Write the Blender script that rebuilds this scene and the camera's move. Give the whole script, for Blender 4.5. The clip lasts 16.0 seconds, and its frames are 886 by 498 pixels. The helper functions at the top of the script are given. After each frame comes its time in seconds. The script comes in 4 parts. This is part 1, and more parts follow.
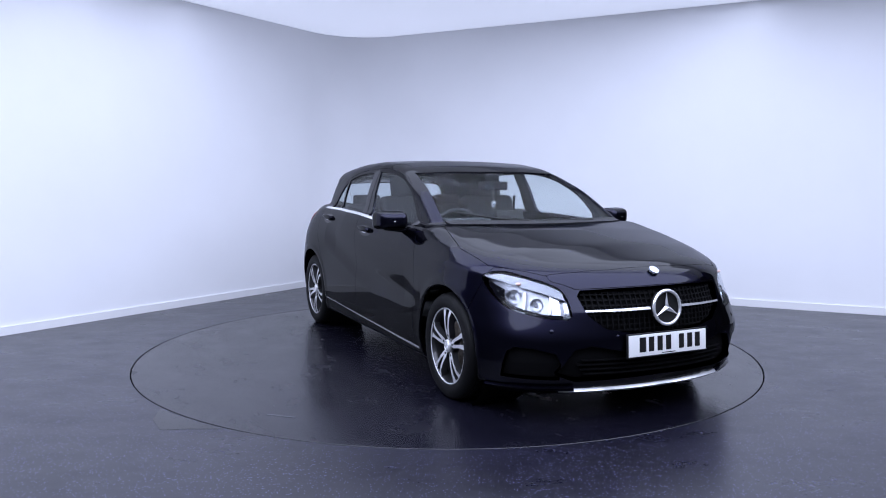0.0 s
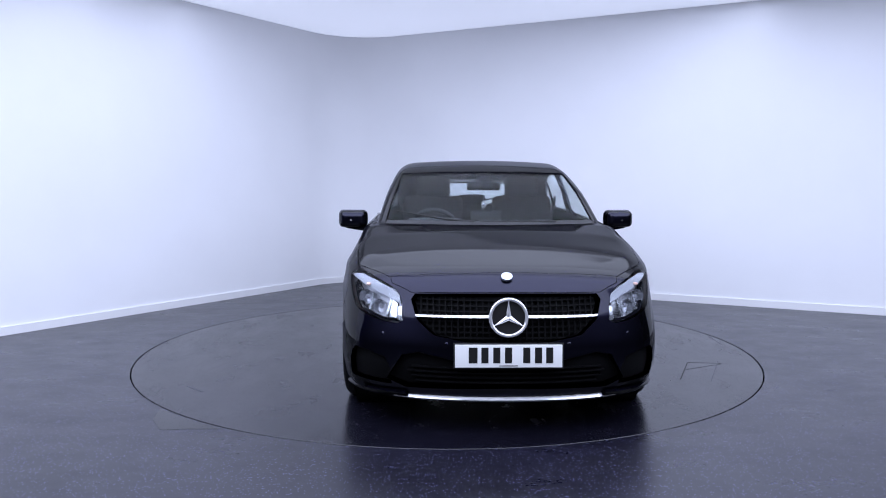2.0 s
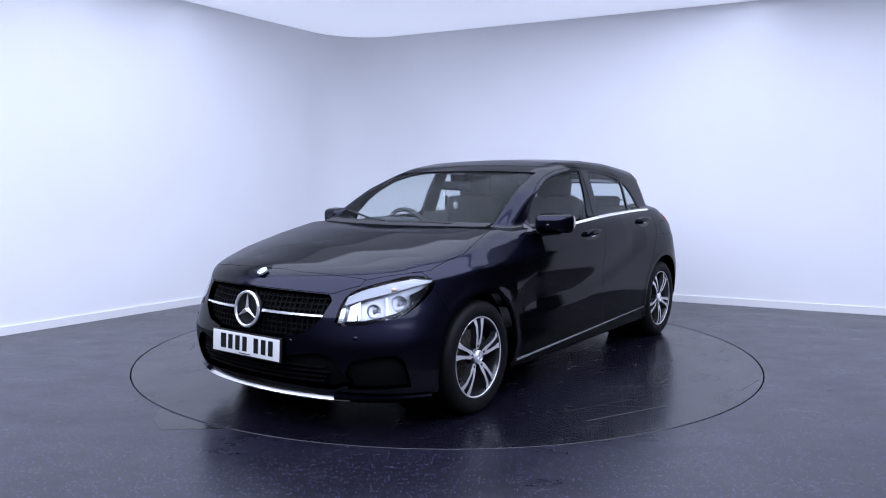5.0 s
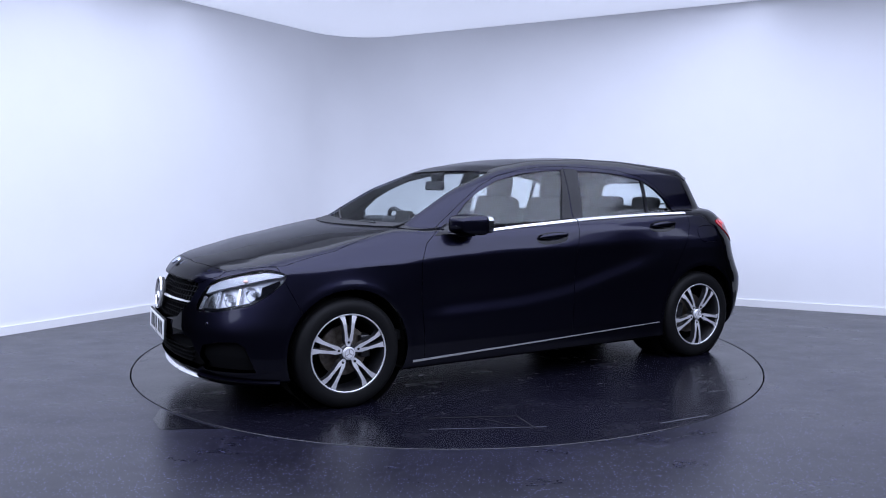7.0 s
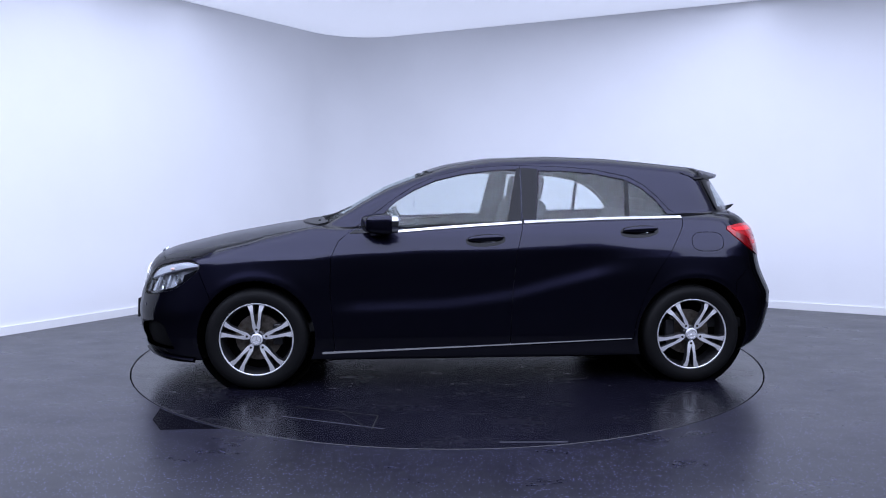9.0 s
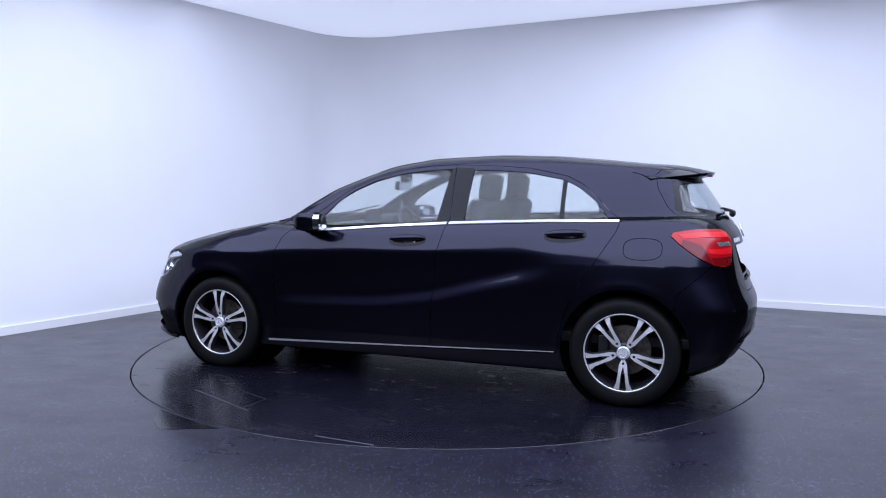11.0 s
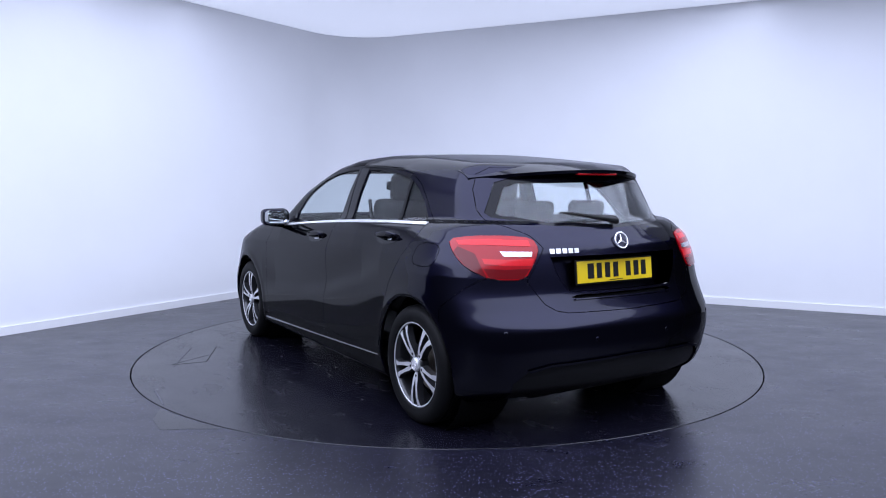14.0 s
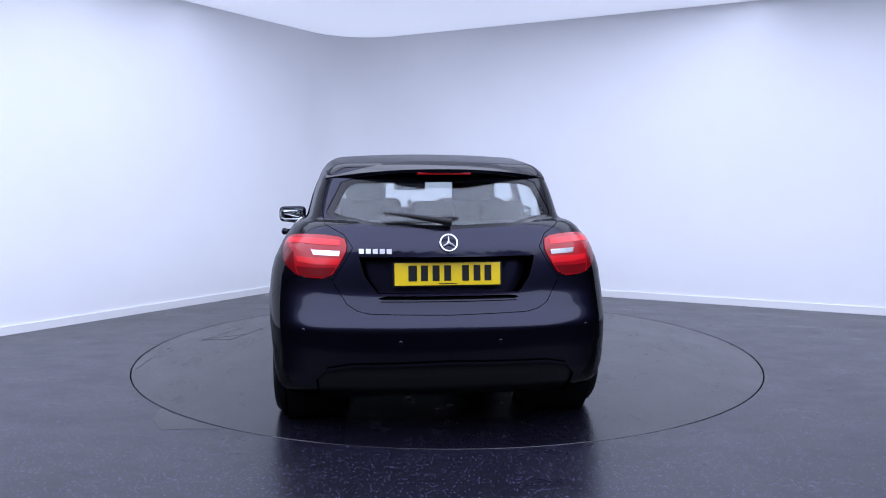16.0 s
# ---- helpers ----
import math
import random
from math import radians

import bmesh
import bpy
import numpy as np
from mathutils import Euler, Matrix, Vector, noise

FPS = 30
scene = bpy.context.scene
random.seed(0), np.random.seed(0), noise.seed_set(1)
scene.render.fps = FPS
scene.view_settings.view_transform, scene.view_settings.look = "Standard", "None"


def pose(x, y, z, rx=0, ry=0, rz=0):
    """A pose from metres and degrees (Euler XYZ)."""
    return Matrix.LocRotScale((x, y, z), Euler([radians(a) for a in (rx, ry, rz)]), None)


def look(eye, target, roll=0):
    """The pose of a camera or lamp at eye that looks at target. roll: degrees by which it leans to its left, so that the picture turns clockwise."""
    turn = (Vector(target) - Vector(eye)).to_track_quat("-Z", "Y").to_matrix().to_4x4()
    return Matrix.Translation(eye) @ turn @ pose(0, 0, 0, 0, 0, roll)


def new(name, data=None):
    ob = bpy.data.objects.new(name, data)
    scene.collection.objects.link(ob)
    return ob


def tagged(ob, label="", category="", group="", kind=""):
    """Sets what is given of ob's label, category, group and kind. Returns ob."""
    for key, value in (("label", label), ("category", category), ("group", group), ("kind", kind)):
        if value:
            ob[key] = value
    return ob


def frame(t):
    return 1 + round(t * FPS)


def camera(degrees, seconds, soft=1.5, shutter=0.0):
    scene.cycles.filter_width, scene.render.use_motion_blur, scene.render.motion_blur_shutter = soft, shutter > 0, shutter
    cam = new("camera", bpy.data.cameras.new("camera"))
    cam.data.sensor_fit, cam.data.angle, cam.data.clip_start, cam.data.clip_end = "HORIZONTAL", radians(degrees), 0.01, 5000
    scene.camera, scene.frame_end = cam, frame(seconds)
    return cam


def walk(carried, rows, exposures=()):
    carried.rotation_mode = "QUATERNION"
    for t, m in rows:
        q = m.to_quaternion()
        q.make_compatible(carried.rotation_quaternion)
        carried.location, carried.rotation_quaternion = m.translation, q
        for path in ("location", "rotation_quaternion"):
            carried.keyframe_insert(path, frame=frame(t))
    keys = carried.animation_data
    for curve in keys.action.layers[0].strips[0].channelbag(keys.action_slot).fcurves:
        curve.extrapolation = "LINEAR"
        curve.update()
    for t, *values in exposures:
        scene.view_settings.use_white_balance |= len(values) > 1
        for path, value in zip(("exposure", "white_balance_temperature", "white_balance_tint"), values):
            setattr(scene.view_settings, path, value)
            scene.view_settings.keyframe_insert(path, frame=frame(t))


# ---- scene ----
cam = camera(60.51, 16.0, soft=1.05)
EYE = (0.0, -5.73, 1.248)
AIM = look(EYE, (-0.02837, 0.0, 0.7579), 0.065)
walk(cam, [(0, AIM), (16, AIM)], exposures=[(0, 0.12), (16, 0.12)])

# ---- world and light: a windowless photo booth; its lamps are unseen, so soft areas are assumed ----
world = bpy.data.worlds.new("world")
world.use_nodes = True
world.node_tree.nodes["Background"].inputs[0].default_value = (0.55, 0.6, 0.8, 1)
world.node_tree.nodes["Background"].inputs[1].default_value = 0.02
scene.world = world
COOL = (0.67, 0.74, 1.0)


def assumed_soft_light(x, y, z, sx, sy, watts, aim, colour=COOL):
    data = bpy.data.lights.new("assumed_soft_light", "AREA")
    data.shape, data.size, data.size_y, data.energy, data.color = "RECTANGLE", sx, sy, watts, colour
    ob = new("assumed_soft_light", data)
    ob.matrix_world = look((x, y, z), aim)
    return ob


# Assumed soft areas under the ceiling, out of view, sized to brighten walls evenly.
assumed_soft_light(0.3, -3.7, 3.05, 11.6, 6.0, 750, (0.3, -3.699, 0.0))
assumed_soft_light(0.45, 0.15, 3.05, 7.0, 1.5, 90, (0.45, 0.151, 0.0))
assumed_soft_light(0.3, 1.42, 3.05, 5.6, 1.0, 34, (0.3, 1.421, 0.0))
CEILING_ADDED_GLOW = 0.50

# ---- materials ----
def material(name, colour, rough=0.5, metal=0.0, coat=0.0, spec=0.5):
    m = bpy.data.materials.new(name)
    m.use_nodes = True
    b = m.node_tree.nodes["Principled BSDF"]
    b.inputs["Base Color"].default_value = (*colour, 1)
    b.inputs["Roughness"].default_value = rough
    b.inputs["Metallic"].default_value = metal
    b.inputs["Coat Weight"].default_value = coat
    b.inputs["Coat Roughness"].default_value = 0.04
    b.inputs["Specular IOR Level"].default_value = spec
    return m


def node(m, kind, **values):
    n = m.node_tree.nodes.new(kind)
    for key, value in values.items():
        n.inputs[key].default_value = value
    return n


def wire(m, a, out, b, inp):
    m.node_tree.links.new(a.outputs[out], b.inputs[inp])


def shader(m):
    return m.node_tree.nodes["Principled BSDF"]


def ramp(m, src, out, stops):
    r = m.node_tree.nodes.new("ShaderNodeValToRGB")
    e = r.color_ramp.elements
    while len(e) < len(stops):
        e.new(0.5)
    for el, (p, c) in zip(e, stops):
        el.position, el.color = p, (*c, 1)
    wire(m, src, out, r, "Fac")
    return r


def coords(m, scale=(1, 1, 1)):
    tc = m.node_tree.nodes.new("ShaderNodeTexCoord")
    mp = m.node_tree.nodes.new("ShaderNodeMapping")
    mp.inputs["Scale"].default_value = scale
    wire(m, tc, "Object", mp, "Vector")
    return mp


def grain(m, scale, low, high, detail=6.0, stretch=(1, 1, 1)):
    """Base colour varied between two tones by noise of that scale."""
    n = node(m, "ShaderNodeTexNoise", Scale=scale, Detail=detail)
    wire(m, coords(m, stretch), "Vector", n, "Vector")
    wire(m, ramp(m, n, "Fac", [(0.3, low), (0.7, high)]), "Color", shader(m), "Base Color")
    return n


def relief(m, scale, strength, distance=0.002, detail=4.0):
    n = node(m, "ShaderNodeTexNoise", Scale=scale, Detail=detail)
    wire(m, coords(m), "Vector", n, "Vector")
    b = node(m, "ShaderNodeBump", Strength=strength, Distance=distance)
    wire(m, n, "Fac", b, "Height")
    wire(m, b, "Normal", shader(m), "Normal")


WALL = material("white_wall_paint", (0.78, 0.79, 0.8), 0.75, spec=0.2)
grain(WALL, 1.3, (0.81, 0.815, 0.83), (0.84, 0.845, 0.86))
relief(WALL, 60, 0.15, 0.001)
CEIL = material("white_ceiling_paint", (0.8, 0.8, 0.81), 0.8, spec=0.2)
grain(CEIL, 0.9, (0.82, 0.82, 0.83), (0.87, 0.87, 0.88))
# Even glow added to the painted ceiling to make it as bright as the walls.
shader(CEIL).inputs["Emission Color"].default_value = (*COOL, 1)
shader(CEIL).inputs["Emission Strength"].default_value = CEILING_ADDED_GLOW
# Near-black tone for the unseen hall, so it mirrors dark in the car.
HALL = material("dark_unseen_hall", (0.03, 0.03, 0.035), 0.8)
grain(HALL, 2.0, (0.010, 0.010, 0.013), (0.018, 0.018, 0.022))
SKIRT = material("white_skirting_gloss", (0.8, 0.8, 0.8), 0.35)


def vinyl(name, low, high, rough0, rough1, spot):
    """Dark sheet vinyl: cloudy wear, fine pale and blue speckle, uneven sheen."""
    m = material(name, low, 0.3, spec=0.47)
    c = coords(m)
    wear = node(m, "ShaderNodeTexNoise", Scale=0.9, Detail=8.0, Roughness=0.65)
    wire(m, c, "Vector", wear, "Vector")
    tone = ramp(m, wear, "Fac", [(0.32, low), (0.7, high)])
    dots = node(m, "ShaderNodeTexVoronoi", Scale=85.0)
    wire(m, c, "Vector", dots, "Vector")
    fleck = ramp(m, dots, "Distance", [(0.16, (1, 1, 1)), (0.30, (0, 0, 0))])
    pick = ramp(m, dots, "Color", [(0.5, (0, 0, 0)), (0.62, (1, 1, 1))])
    mul = m.node_tree.nodes.new("ShaderNodeMath")
    mul.operation = "MULTIPLY"
    wire(m, fleck, "Color", mul, 0)
    wire(m, pick, "Color", mul, 1)
    mix = m.node_tree.nodes.new("ShaderNodeMixRGB")
    mix.inputs["Color2"].default_value = (*spot, 1)
    wire(m, mul, 0, mix, "Fac")
    wire(m, tone, "Color", mix, "Color1")
    wire(m, mix, "Color", shader(m), "Base Color")
    sheen = node(m, "ShaderNodeTexNoise", Scale=2.3, Detail=7.0, Roughness=0.7)
    wire(m, coords(m, (1, 1.6, 1)), "Vector", sheen, "Vector")
    wire(m, ramp(m, sheen, "Fac", [(0.3, (rough0,) * 3), (0.7, (rough1,) * 3)]), "Color", shader(m), "Roughness")
    bump = node(m, "ShaderNodeTexNoise", Scale=260.0, Detail=3.0)
    wire(m, c, "Vector", bump, "Vector")
    b = node(m, "ShaderNodeBump", Strength=0.03, Distance=0.0006)
    wire(m, bump, "Fac", b, "Height")
    wire(m, b, "Normal", shader(m), "Normal")
    return m


VINYL = vinyl("dark_grey_vinyl", (0.0040, 0.0038, 0.0080), (0.0075, 0.0072, 0.0145), 0.25, 0.36, (0.15, 0.15, 0.29))
DECK = vinyl("worn_dark_vinyl", (0.0026, 0.0025, 0.0054), (0.0062, 0.0058, 0.0115), 0.20, 0.30, (0.0075, 0.0072, 0.0140))
# Smoother vinyl, its colour darkened to carry the mirrored black car.
PATCH = vinyl("smooth_reflection_dark_vinyl", (0.0022, 0.0021, 0.004), (0.0036, 0.0034, 0.0062), 0.16, 0.2, (0.006, 0.006, 0.01))
PAINT = material("black_car_paint", (0.0115, 0.0113, 0.0235), 0.31, 1.0, 0.44)
shader(PAINT).inputs["Specular Tint"].default_value = (0.12, 0.12, 0.2, 1)
shader(PAINT).inputs["Coat Roughness"].default_value = 0.06


def clear_sheet(name, tint, gloss=0.007, slanted=0.11):
    """Thin glass: lets light straight through, tinted, and mirrors more at a slant."""
    m = material(name, tint, 0.0)
    t = m.node_tree
    out = t.nodes["Material Output"]
    see, mirror, mix, slant = node(m, "ShaderNodeBsdfTransparent", Color=(*tint, 1)), node(m, "ShaderNodeBsdfGlossy", Roughness=0.015), t.nodes.new("ShaderNodeMixShader"), node(m, "ShaderNodeLayerWeight", Blend=0.5)
    power, scale = t.nodes.new("ShaderNodeMath"), t.nodes.new("ShaderNodeMath")
    power.operation, scale.operation = "POWER", "MULTIPLY_ADD"
    power.inputs[1].default_value, scale.inputs[1].default_value, scale.inputs[2].default_value = 4.0, slanted, gloss
    wire(m, slant, "Facing", power, 0)
    wire(m, power, 0, scale, 0)
    wire(m, scale, 0, mix, 0)
    t.links.new(see.outputs[0], mix.inputs[1])
    t.links.new(mirror.outputs[0], mix.inputs[2])
    t.links.new(mix.outputs[0], out.inputs["Surface"])
    return m


GLASS = clear_sheet("tinted_glass", (0.92, 0.945, 0.945))
SIDE_GLASS = clear_sheet("tinted_side_glass", (0.92, 0.945, 0.945), 0.032, 0.22)
REAR_GLASS = clear_sheet("tinted_rear_glass", (0.9, 0.93, 0.94), 0.045, 0.55)
LENS = clear_sheet("clear_lamp_lens", (0.96, 0.97, 0.98))
TRIM = material("black_textured_plastic", (0.008, 0.008, 0.009), 0.5, spec=0.25)
STRIP = material("bright_chrome_strip", (0.9, 0.9, 0.9), 0.2, 0.5)
SILL_GLINT = material("sill_glint_metal", (0.5, 0.5, 0.52), 0.25, 0.6)
relief(TRIM, 900, 0.3, 0.0005)
CHROME = material("polished_chrome", (0.9, 0.9, 0.91), 0.2, 0.7)
ALLOY = material("machined_alloy", (0.72, 0.72, 0.74), 0.38, 0.55)
RUBBER = material("black_tyre_rubber", (0.0035, 0.0035, 0.004), 0.6, spec=0.16)
LINING = material("black_plastic_lining", (0.0025, 0.0025, 0.003), 0.7, spec=0.1)

SILVER = material("silver_reflector", (0.62, 0.63, 0.65), 0.18, 0.85)
HOUSING = material("grey_lamp_housing", (0.6, 0.6, 0.64), 0.3, 0.6)
REFLECTOR = material("faceted_chrome_reflector", (0.85, 0.86, 0.88), 0.1, 1.0)
LAMPWHITE = material("frosted_white_plastic", (0.4, 0.41, 0.44), 0.25, 0.0, 0.6)
AMBER = material("amber_plastic", (0.75, 0.5, 0.42), 0.3)
RED = material("red_lamp_plastic", (0.32, 0.002, 0.006), 0.2, 0.0, 0.25, 0.3)
BRIGHTRED = material("bright_red_lamp_plastic", (0.62, 0.006, 0.012), 0.2, 0.0, 0.25, 0.3)
DARKRED = material("dark_red_lamp_plastic", (0.12, 0.001, 0.003), 0.2, 0.0, 0.25, 0.3)
GLOSSBLACK = material("gloss_black_plastic", (0.004, 0.004, 0.006), 0.12, spec=0.2)
BLACKALLOY = material("black_painted_alloy", (0.015, 0.015, 0.017), 0.35, 0.0, 0.5)
DISC = material("worn_brake_steel", (0.22, 0.19, 0.16), 0.45, 1.0)
grain(DISC, 40, (0.16, 0.13, 0.1), (0.3, 0.27, 0.24))
PLATEWHITE = material("white_plate", (0.8, 0.8, 0.78), 0.35)
PLATEYELLOW = material("yellow_plate", (0.8, 0.56, 0.015), 0.35)
INK = material("black_ink", (0.008, 0.008, 0.008), 0.5, spec=0.3)
CLOTH = material("charcoal_seat_cloth", (0.03, 0.03, 0.034), 0.9)
grain(CLOTH, 160, (0.02, 0.02, 0.023), (0.042, 0.042, 0.048))
relief(CLOTH, 300, 0.06, 0.0006)
DASH = material("grained_dash_plastic", (0.022, 0.022, 0.025), 0.6)
relief(DASH, 400, 0.3, 0.0006)
MIRROR = material("mirror_glass", (0.42, 0.44, 0.45), 0.02, 1.0)
SCUFF = material("scuffed_vinyl", (0.05, 0.05, 0.062), 0.5)
BADGE = material("blue_silver_enamel", (0.55, 0.6, 0.7), 0.2, 0.8)
# ---- the car's outer form, as a field that is negative inside ----
def table(*pairs, blur=0.05):
    """A smooth curve through a few points (x, y), rising in x."""
    px, py = np.array(pairs[0::2], float), np.array(pairs[1::2], float)
    xs = np.linspace(px[0] - 0.5, px[-1] + 0.5, 2400)
    slope0, slope1 = (py[1] - py[0]) / (px[1] - px[0]), (py[-1] - py[-2]) / (px[-1] - px[-2])
    ys = np.interp(xs, px, py)
    ys = np.where(xs < px[0], py[0] + slope0 * (xs - px[0]), ys)
    ys = np.where(xs > px[-1], py[-1] + slope1 * (xs - px[-1]), ys)
    step = xs[1] - xs[0]
    for _ in range(3):
        n = max(1, int(blur / step / 2))
        kernel = np.ones(2 * n + 1) / (2 * n + 1)
        pad = np.concatenate([ys[0] + slope0 * step * np.arange(-n, 0), ys, ys[-1] + slope1 * step * np.arange(1, n + 1)])
        ys = np.convolve(pad, kernel, "valid")
    return lambda x: np.interp(x, xs, ys)


NOSE = table(0.17, 2.147, 0.25, 2.197, 0.34, 2.222, 0.45, 2.229, 0.6, 2.21, 0.7, 2.166, 0.78, 2.133, 0.9, 1.955, blur=0.03)
TAIL = table(0.17, 1.834, 0.24, 1.974, 0.32, 2.019, 0.46, 2.059, 0.56, 2.061, 0.64, 2.022, 0.72, 1.993, 0.95, 1.954, 1.05, 1.874, 1.3, 1.719, blur=0.03)
FLANK_POINTS = (0.15, 0.842, 0.22, 0.862, 0.32, 0.878, 0.48, 0.881, 0.65, 0.879, 0.815, 0.8755, 0.83, 0.8735, 0.92, 0.847, 1, 0.81, 1.1, 0.755)
FLANK, FLANK_CRISP = table(*FLANK_POINTS, blur=0.03), table(*FLANK_POINTS, blur=0.006)
BONNET = table(-2.2, 1.067, -1.3, 1.044, -0.4, 1.007, 0.53, 0.984, 0.85, 0.987, 1, 1.007, 1.3, 0.972, 1.69, 0.903, 2, 0.828, 2.11, 0.797, 2.2, 0.728, blur=0.06)
ROOF = table(-1.9, 1.292, -1.567, 1.363, -1.155, 1.405, -0.875, 1.43, -0.5, 1.442, -0.1, 1.426, 0.16, 1.385, 0.322, 1.334, 0.568, 1.242, 0.74, 1.146, 1, 0.992, blur=0.07)
SIDEGLASS = table(0.9, 0.764, 1.04, 0.725, 1.2, 0.68, 1.353, 0.618, 1.45, 0.568, blur=0.04)
REARGLASS = table(0.9, 1.951, 1.05, 1.876, 1.2, 1.774, 1.31, 1.699, 1.45, 1.599, blur=0.03)
SCOOP = table(-1.1, 0.73, -0.77, 0.665, -0.48, 0.595, -0.2, 0.52, 0.2, 0.468, 0.865, 0.445, 1.2, 0.44, blur=0.12)
SHOULDER = table(-1.0, 0.86, -0.25, 0.85, 0, 0.846, 0.85, 0.82, 1.65, 0.775, blur=0.15)

BOW = table(0.2, 5.562, 0.45, 5.563, 0.6, 4.108, 0.8, 3.743, blur=0.1)
STERN = table(0.25, 5.848, 0.55, 5.881, 0.75, 4.678, 1, 4.547, blur=0.1)
DROP = table(0.3, -0.071, 0.7, 0.01, 1, 0.2, 1.4, 0.608, 1.7, 0.809, 2.2, 0.814, blur=0.1)
SWEEP, CROWN, HATCH, PROW = -0.010, 0.066, 0.160, 0.174


def smax(a, b, k):
    h = np.maximum(k - np.abs(a - b), 0) / k
    return np.maximum(a, b) + h * h * k * 0.25


def form(x, y, z):
    """The field at (x, y, z): x forwards, y to the car's left, z up from the ground."""
    y, zt = np.abs(y), z
    z = np.clip(z, 0.12, 1.5)
    front = np.clip((x - 1.0) / (NOSE(z) - 1.0), 0, None)
    back = np.clip((-1.2 - x) / (TAIL(z) - 1.2), 0, None)
    zs = z - (SHOULDER(x) - 0.825) * np.clip((z - 0.55) / 0.2, 0, 1) * np.clip((1.1 - z) / 0.15, 0, 1)
    crisp = np.clip((x + 0.75) / 0.6, 0, 1)
    w = FLANK(zs) * (1 - crisp) + FLANK_CRISP(zs) * crisp
    w = w - 0.035 * np.clip((x - 0.65) / 0.6, 0, 1) * np.clip((z - 0.80) / 0.14, 0, 1)
    rise = z - SCOOP(x)
    lift = np.clip(rise / 0.10, 0, 1)
    w = w - 0.015 * lift * lift * (3 - 2 * lift) * np.exp(-(np.clip(rise - 0.10, 0, None) / 0.12) ** 2) * np.clip((0.98 - np.abs(x)) / 0.25, 0, 1)
    for hub in (1.3495, -1.3495):
        w = w + 0.004 * np.exp(-((np.hypot(x - hub, z - 0.318) - 0.37) / 0.03) ** 2)
    w = w + 0.017 * np.exp(-((x - 1.35) / 0.34) ** 2 - ((z - 0.64) / 0.13) ** 2) + 0.02 * np.exp(-((x + 1.38) / 0.40) ** 2 - ((z - 0.68) / 0.16) ** 2)
    w = w - 0.045 * np.clip((-x - 0.6) / 1.0, 0, 1) * np.clip((z - 0.8) / 0.25, 0, 1)
    reach = 1 - front ** BOW(z) - back ** STERN(z)
    share = np.clip(reach, 0, 1)
    side = ((y / w) ** 2 - reach) / np.sqrt(share * (2 / w) ** 2 + (1 - share) * 25)
    drop = 0.1 * DROP(x) * (y / 0.8) ** 2.4
    top = zt - BONNET(x + PROW * y * y * np.clip((x - 1.6) / 0.4, 0, 1)) + drop
    lower = smax(smax(side, top, 0.055), 0.17 + 0.02 * np.clip(np.abs(x) - 1.6, 0, 1) - zt, 0.03)
    cab = y - SIDEGLASS(z) - 0.02 * np.clip(1 - np.abs(x + 0.3) / 0.9, -1, 1) + 0.06 * np.clip((-0.9 - x) / 0.8, 0, 1) ** 1.5
    head = zt - ROOF(x + SWEEP * y * y) + CROWN * y * y
    hatch = (-x - REARGLASS(z) + HATCH * (y / 0.5) ** 2.6) * 0.8
    upper = np.maximum(smax(smax(cab, head, 0.09), hatch, 0.06), 0.88 - zt)
    h = np.maximum(0.03 - np.abs(lower - upper), 0) / 0.03
    return np.minimum(lower, upper) - h * h * 0.03 * 0.25


def skin():
    """Grid of points over the car's left half: bands from nose to tail, each from the sill's underside to the roof."""
    turns = np.radians(np.concatenate([np.linspace(-90, -30, 10, endpoint=False), np.linspace(-30, 74, 104, endpoint=False), np.linspace(74, 90, 18)]))
    bow = np.radians(np.linspace(89.96, 0, 56, endpoint=False))
    rows = [(1.45, a) for a in bow] + [(x, 0.0) for x in np.linspace(1.45, -1.25, 150)] + [(-1.25, -a) for a in bow[::-1]]
    x0 = np.array([r[0] for r in rows])[:, None]
    lean = np.array([r[1] for r in rows])[:, None]
    dx, dy, dz = np.sin(lean) + 0 * turns, np.cos(lean) * np.cos(turns), np.cos(lean) * np.sin(turns)
    z0 = 0.43
    far, near = np.full(dx.shape, np.nan), np.full(dx.shape, np.nan)
    steps = np.linspace(1.5, 0.05, 146)
    for s0, s1 in zip(steps[:-1], steps[1:]):
        inside = form(x0 + dx * s1, dy * s1, z0 + dz * s1) < 0
        hit = inside & np.isnan(far)
        far[hit], near[hit] = s0, s1
    for _ in range(22):
        mid = (far + near) / 2
        inside = form(x0 + dx * mid, dy * mid, z0 + dz * mid) < 0
        near, far = np.where(inside, mid, near), np.where(inside, far, mid)
    return np.stack([x0 + dx * near, np.maximum(dy * near, 0), z0 + dz * near], -1)

# ---- room ----
def mesh_object(name, verts, faces, mat, parent=None, smooth=False):
    me = bpy.data.meshes.new(name)
    me.from_pydata([tuple(v) for v in verts], [], [tuple(f) for f in faces])
    if smooth:
        me.polygons.foreach_set("use_smooth", [True] * len(me.polygons))
    me.materials.append(mat)
    ob = new(name, me)
    ob.parent = parent
    return ob


def part(name, bm, mat, parent=None, label="", smooth=False):
    me = bpy.data.meshes.new(name)
    bm.to_mesh(me)
    bm.free()
    if smooth:
        me.polygons.foreach_set("use_smooth", [True] * len(me.polygons))
    me.materials.append(mat)
    ob = new(name, me)
    ob.parent = parent
    return tagged(ob, label)


CORNER, LEFT_DIR, RIGHT_DIR = Vector((-1.26, 4.152)), Vector((-0.5403, -0.8415)), Vector((0.8976, -0.4408))
HIGH = 3.07


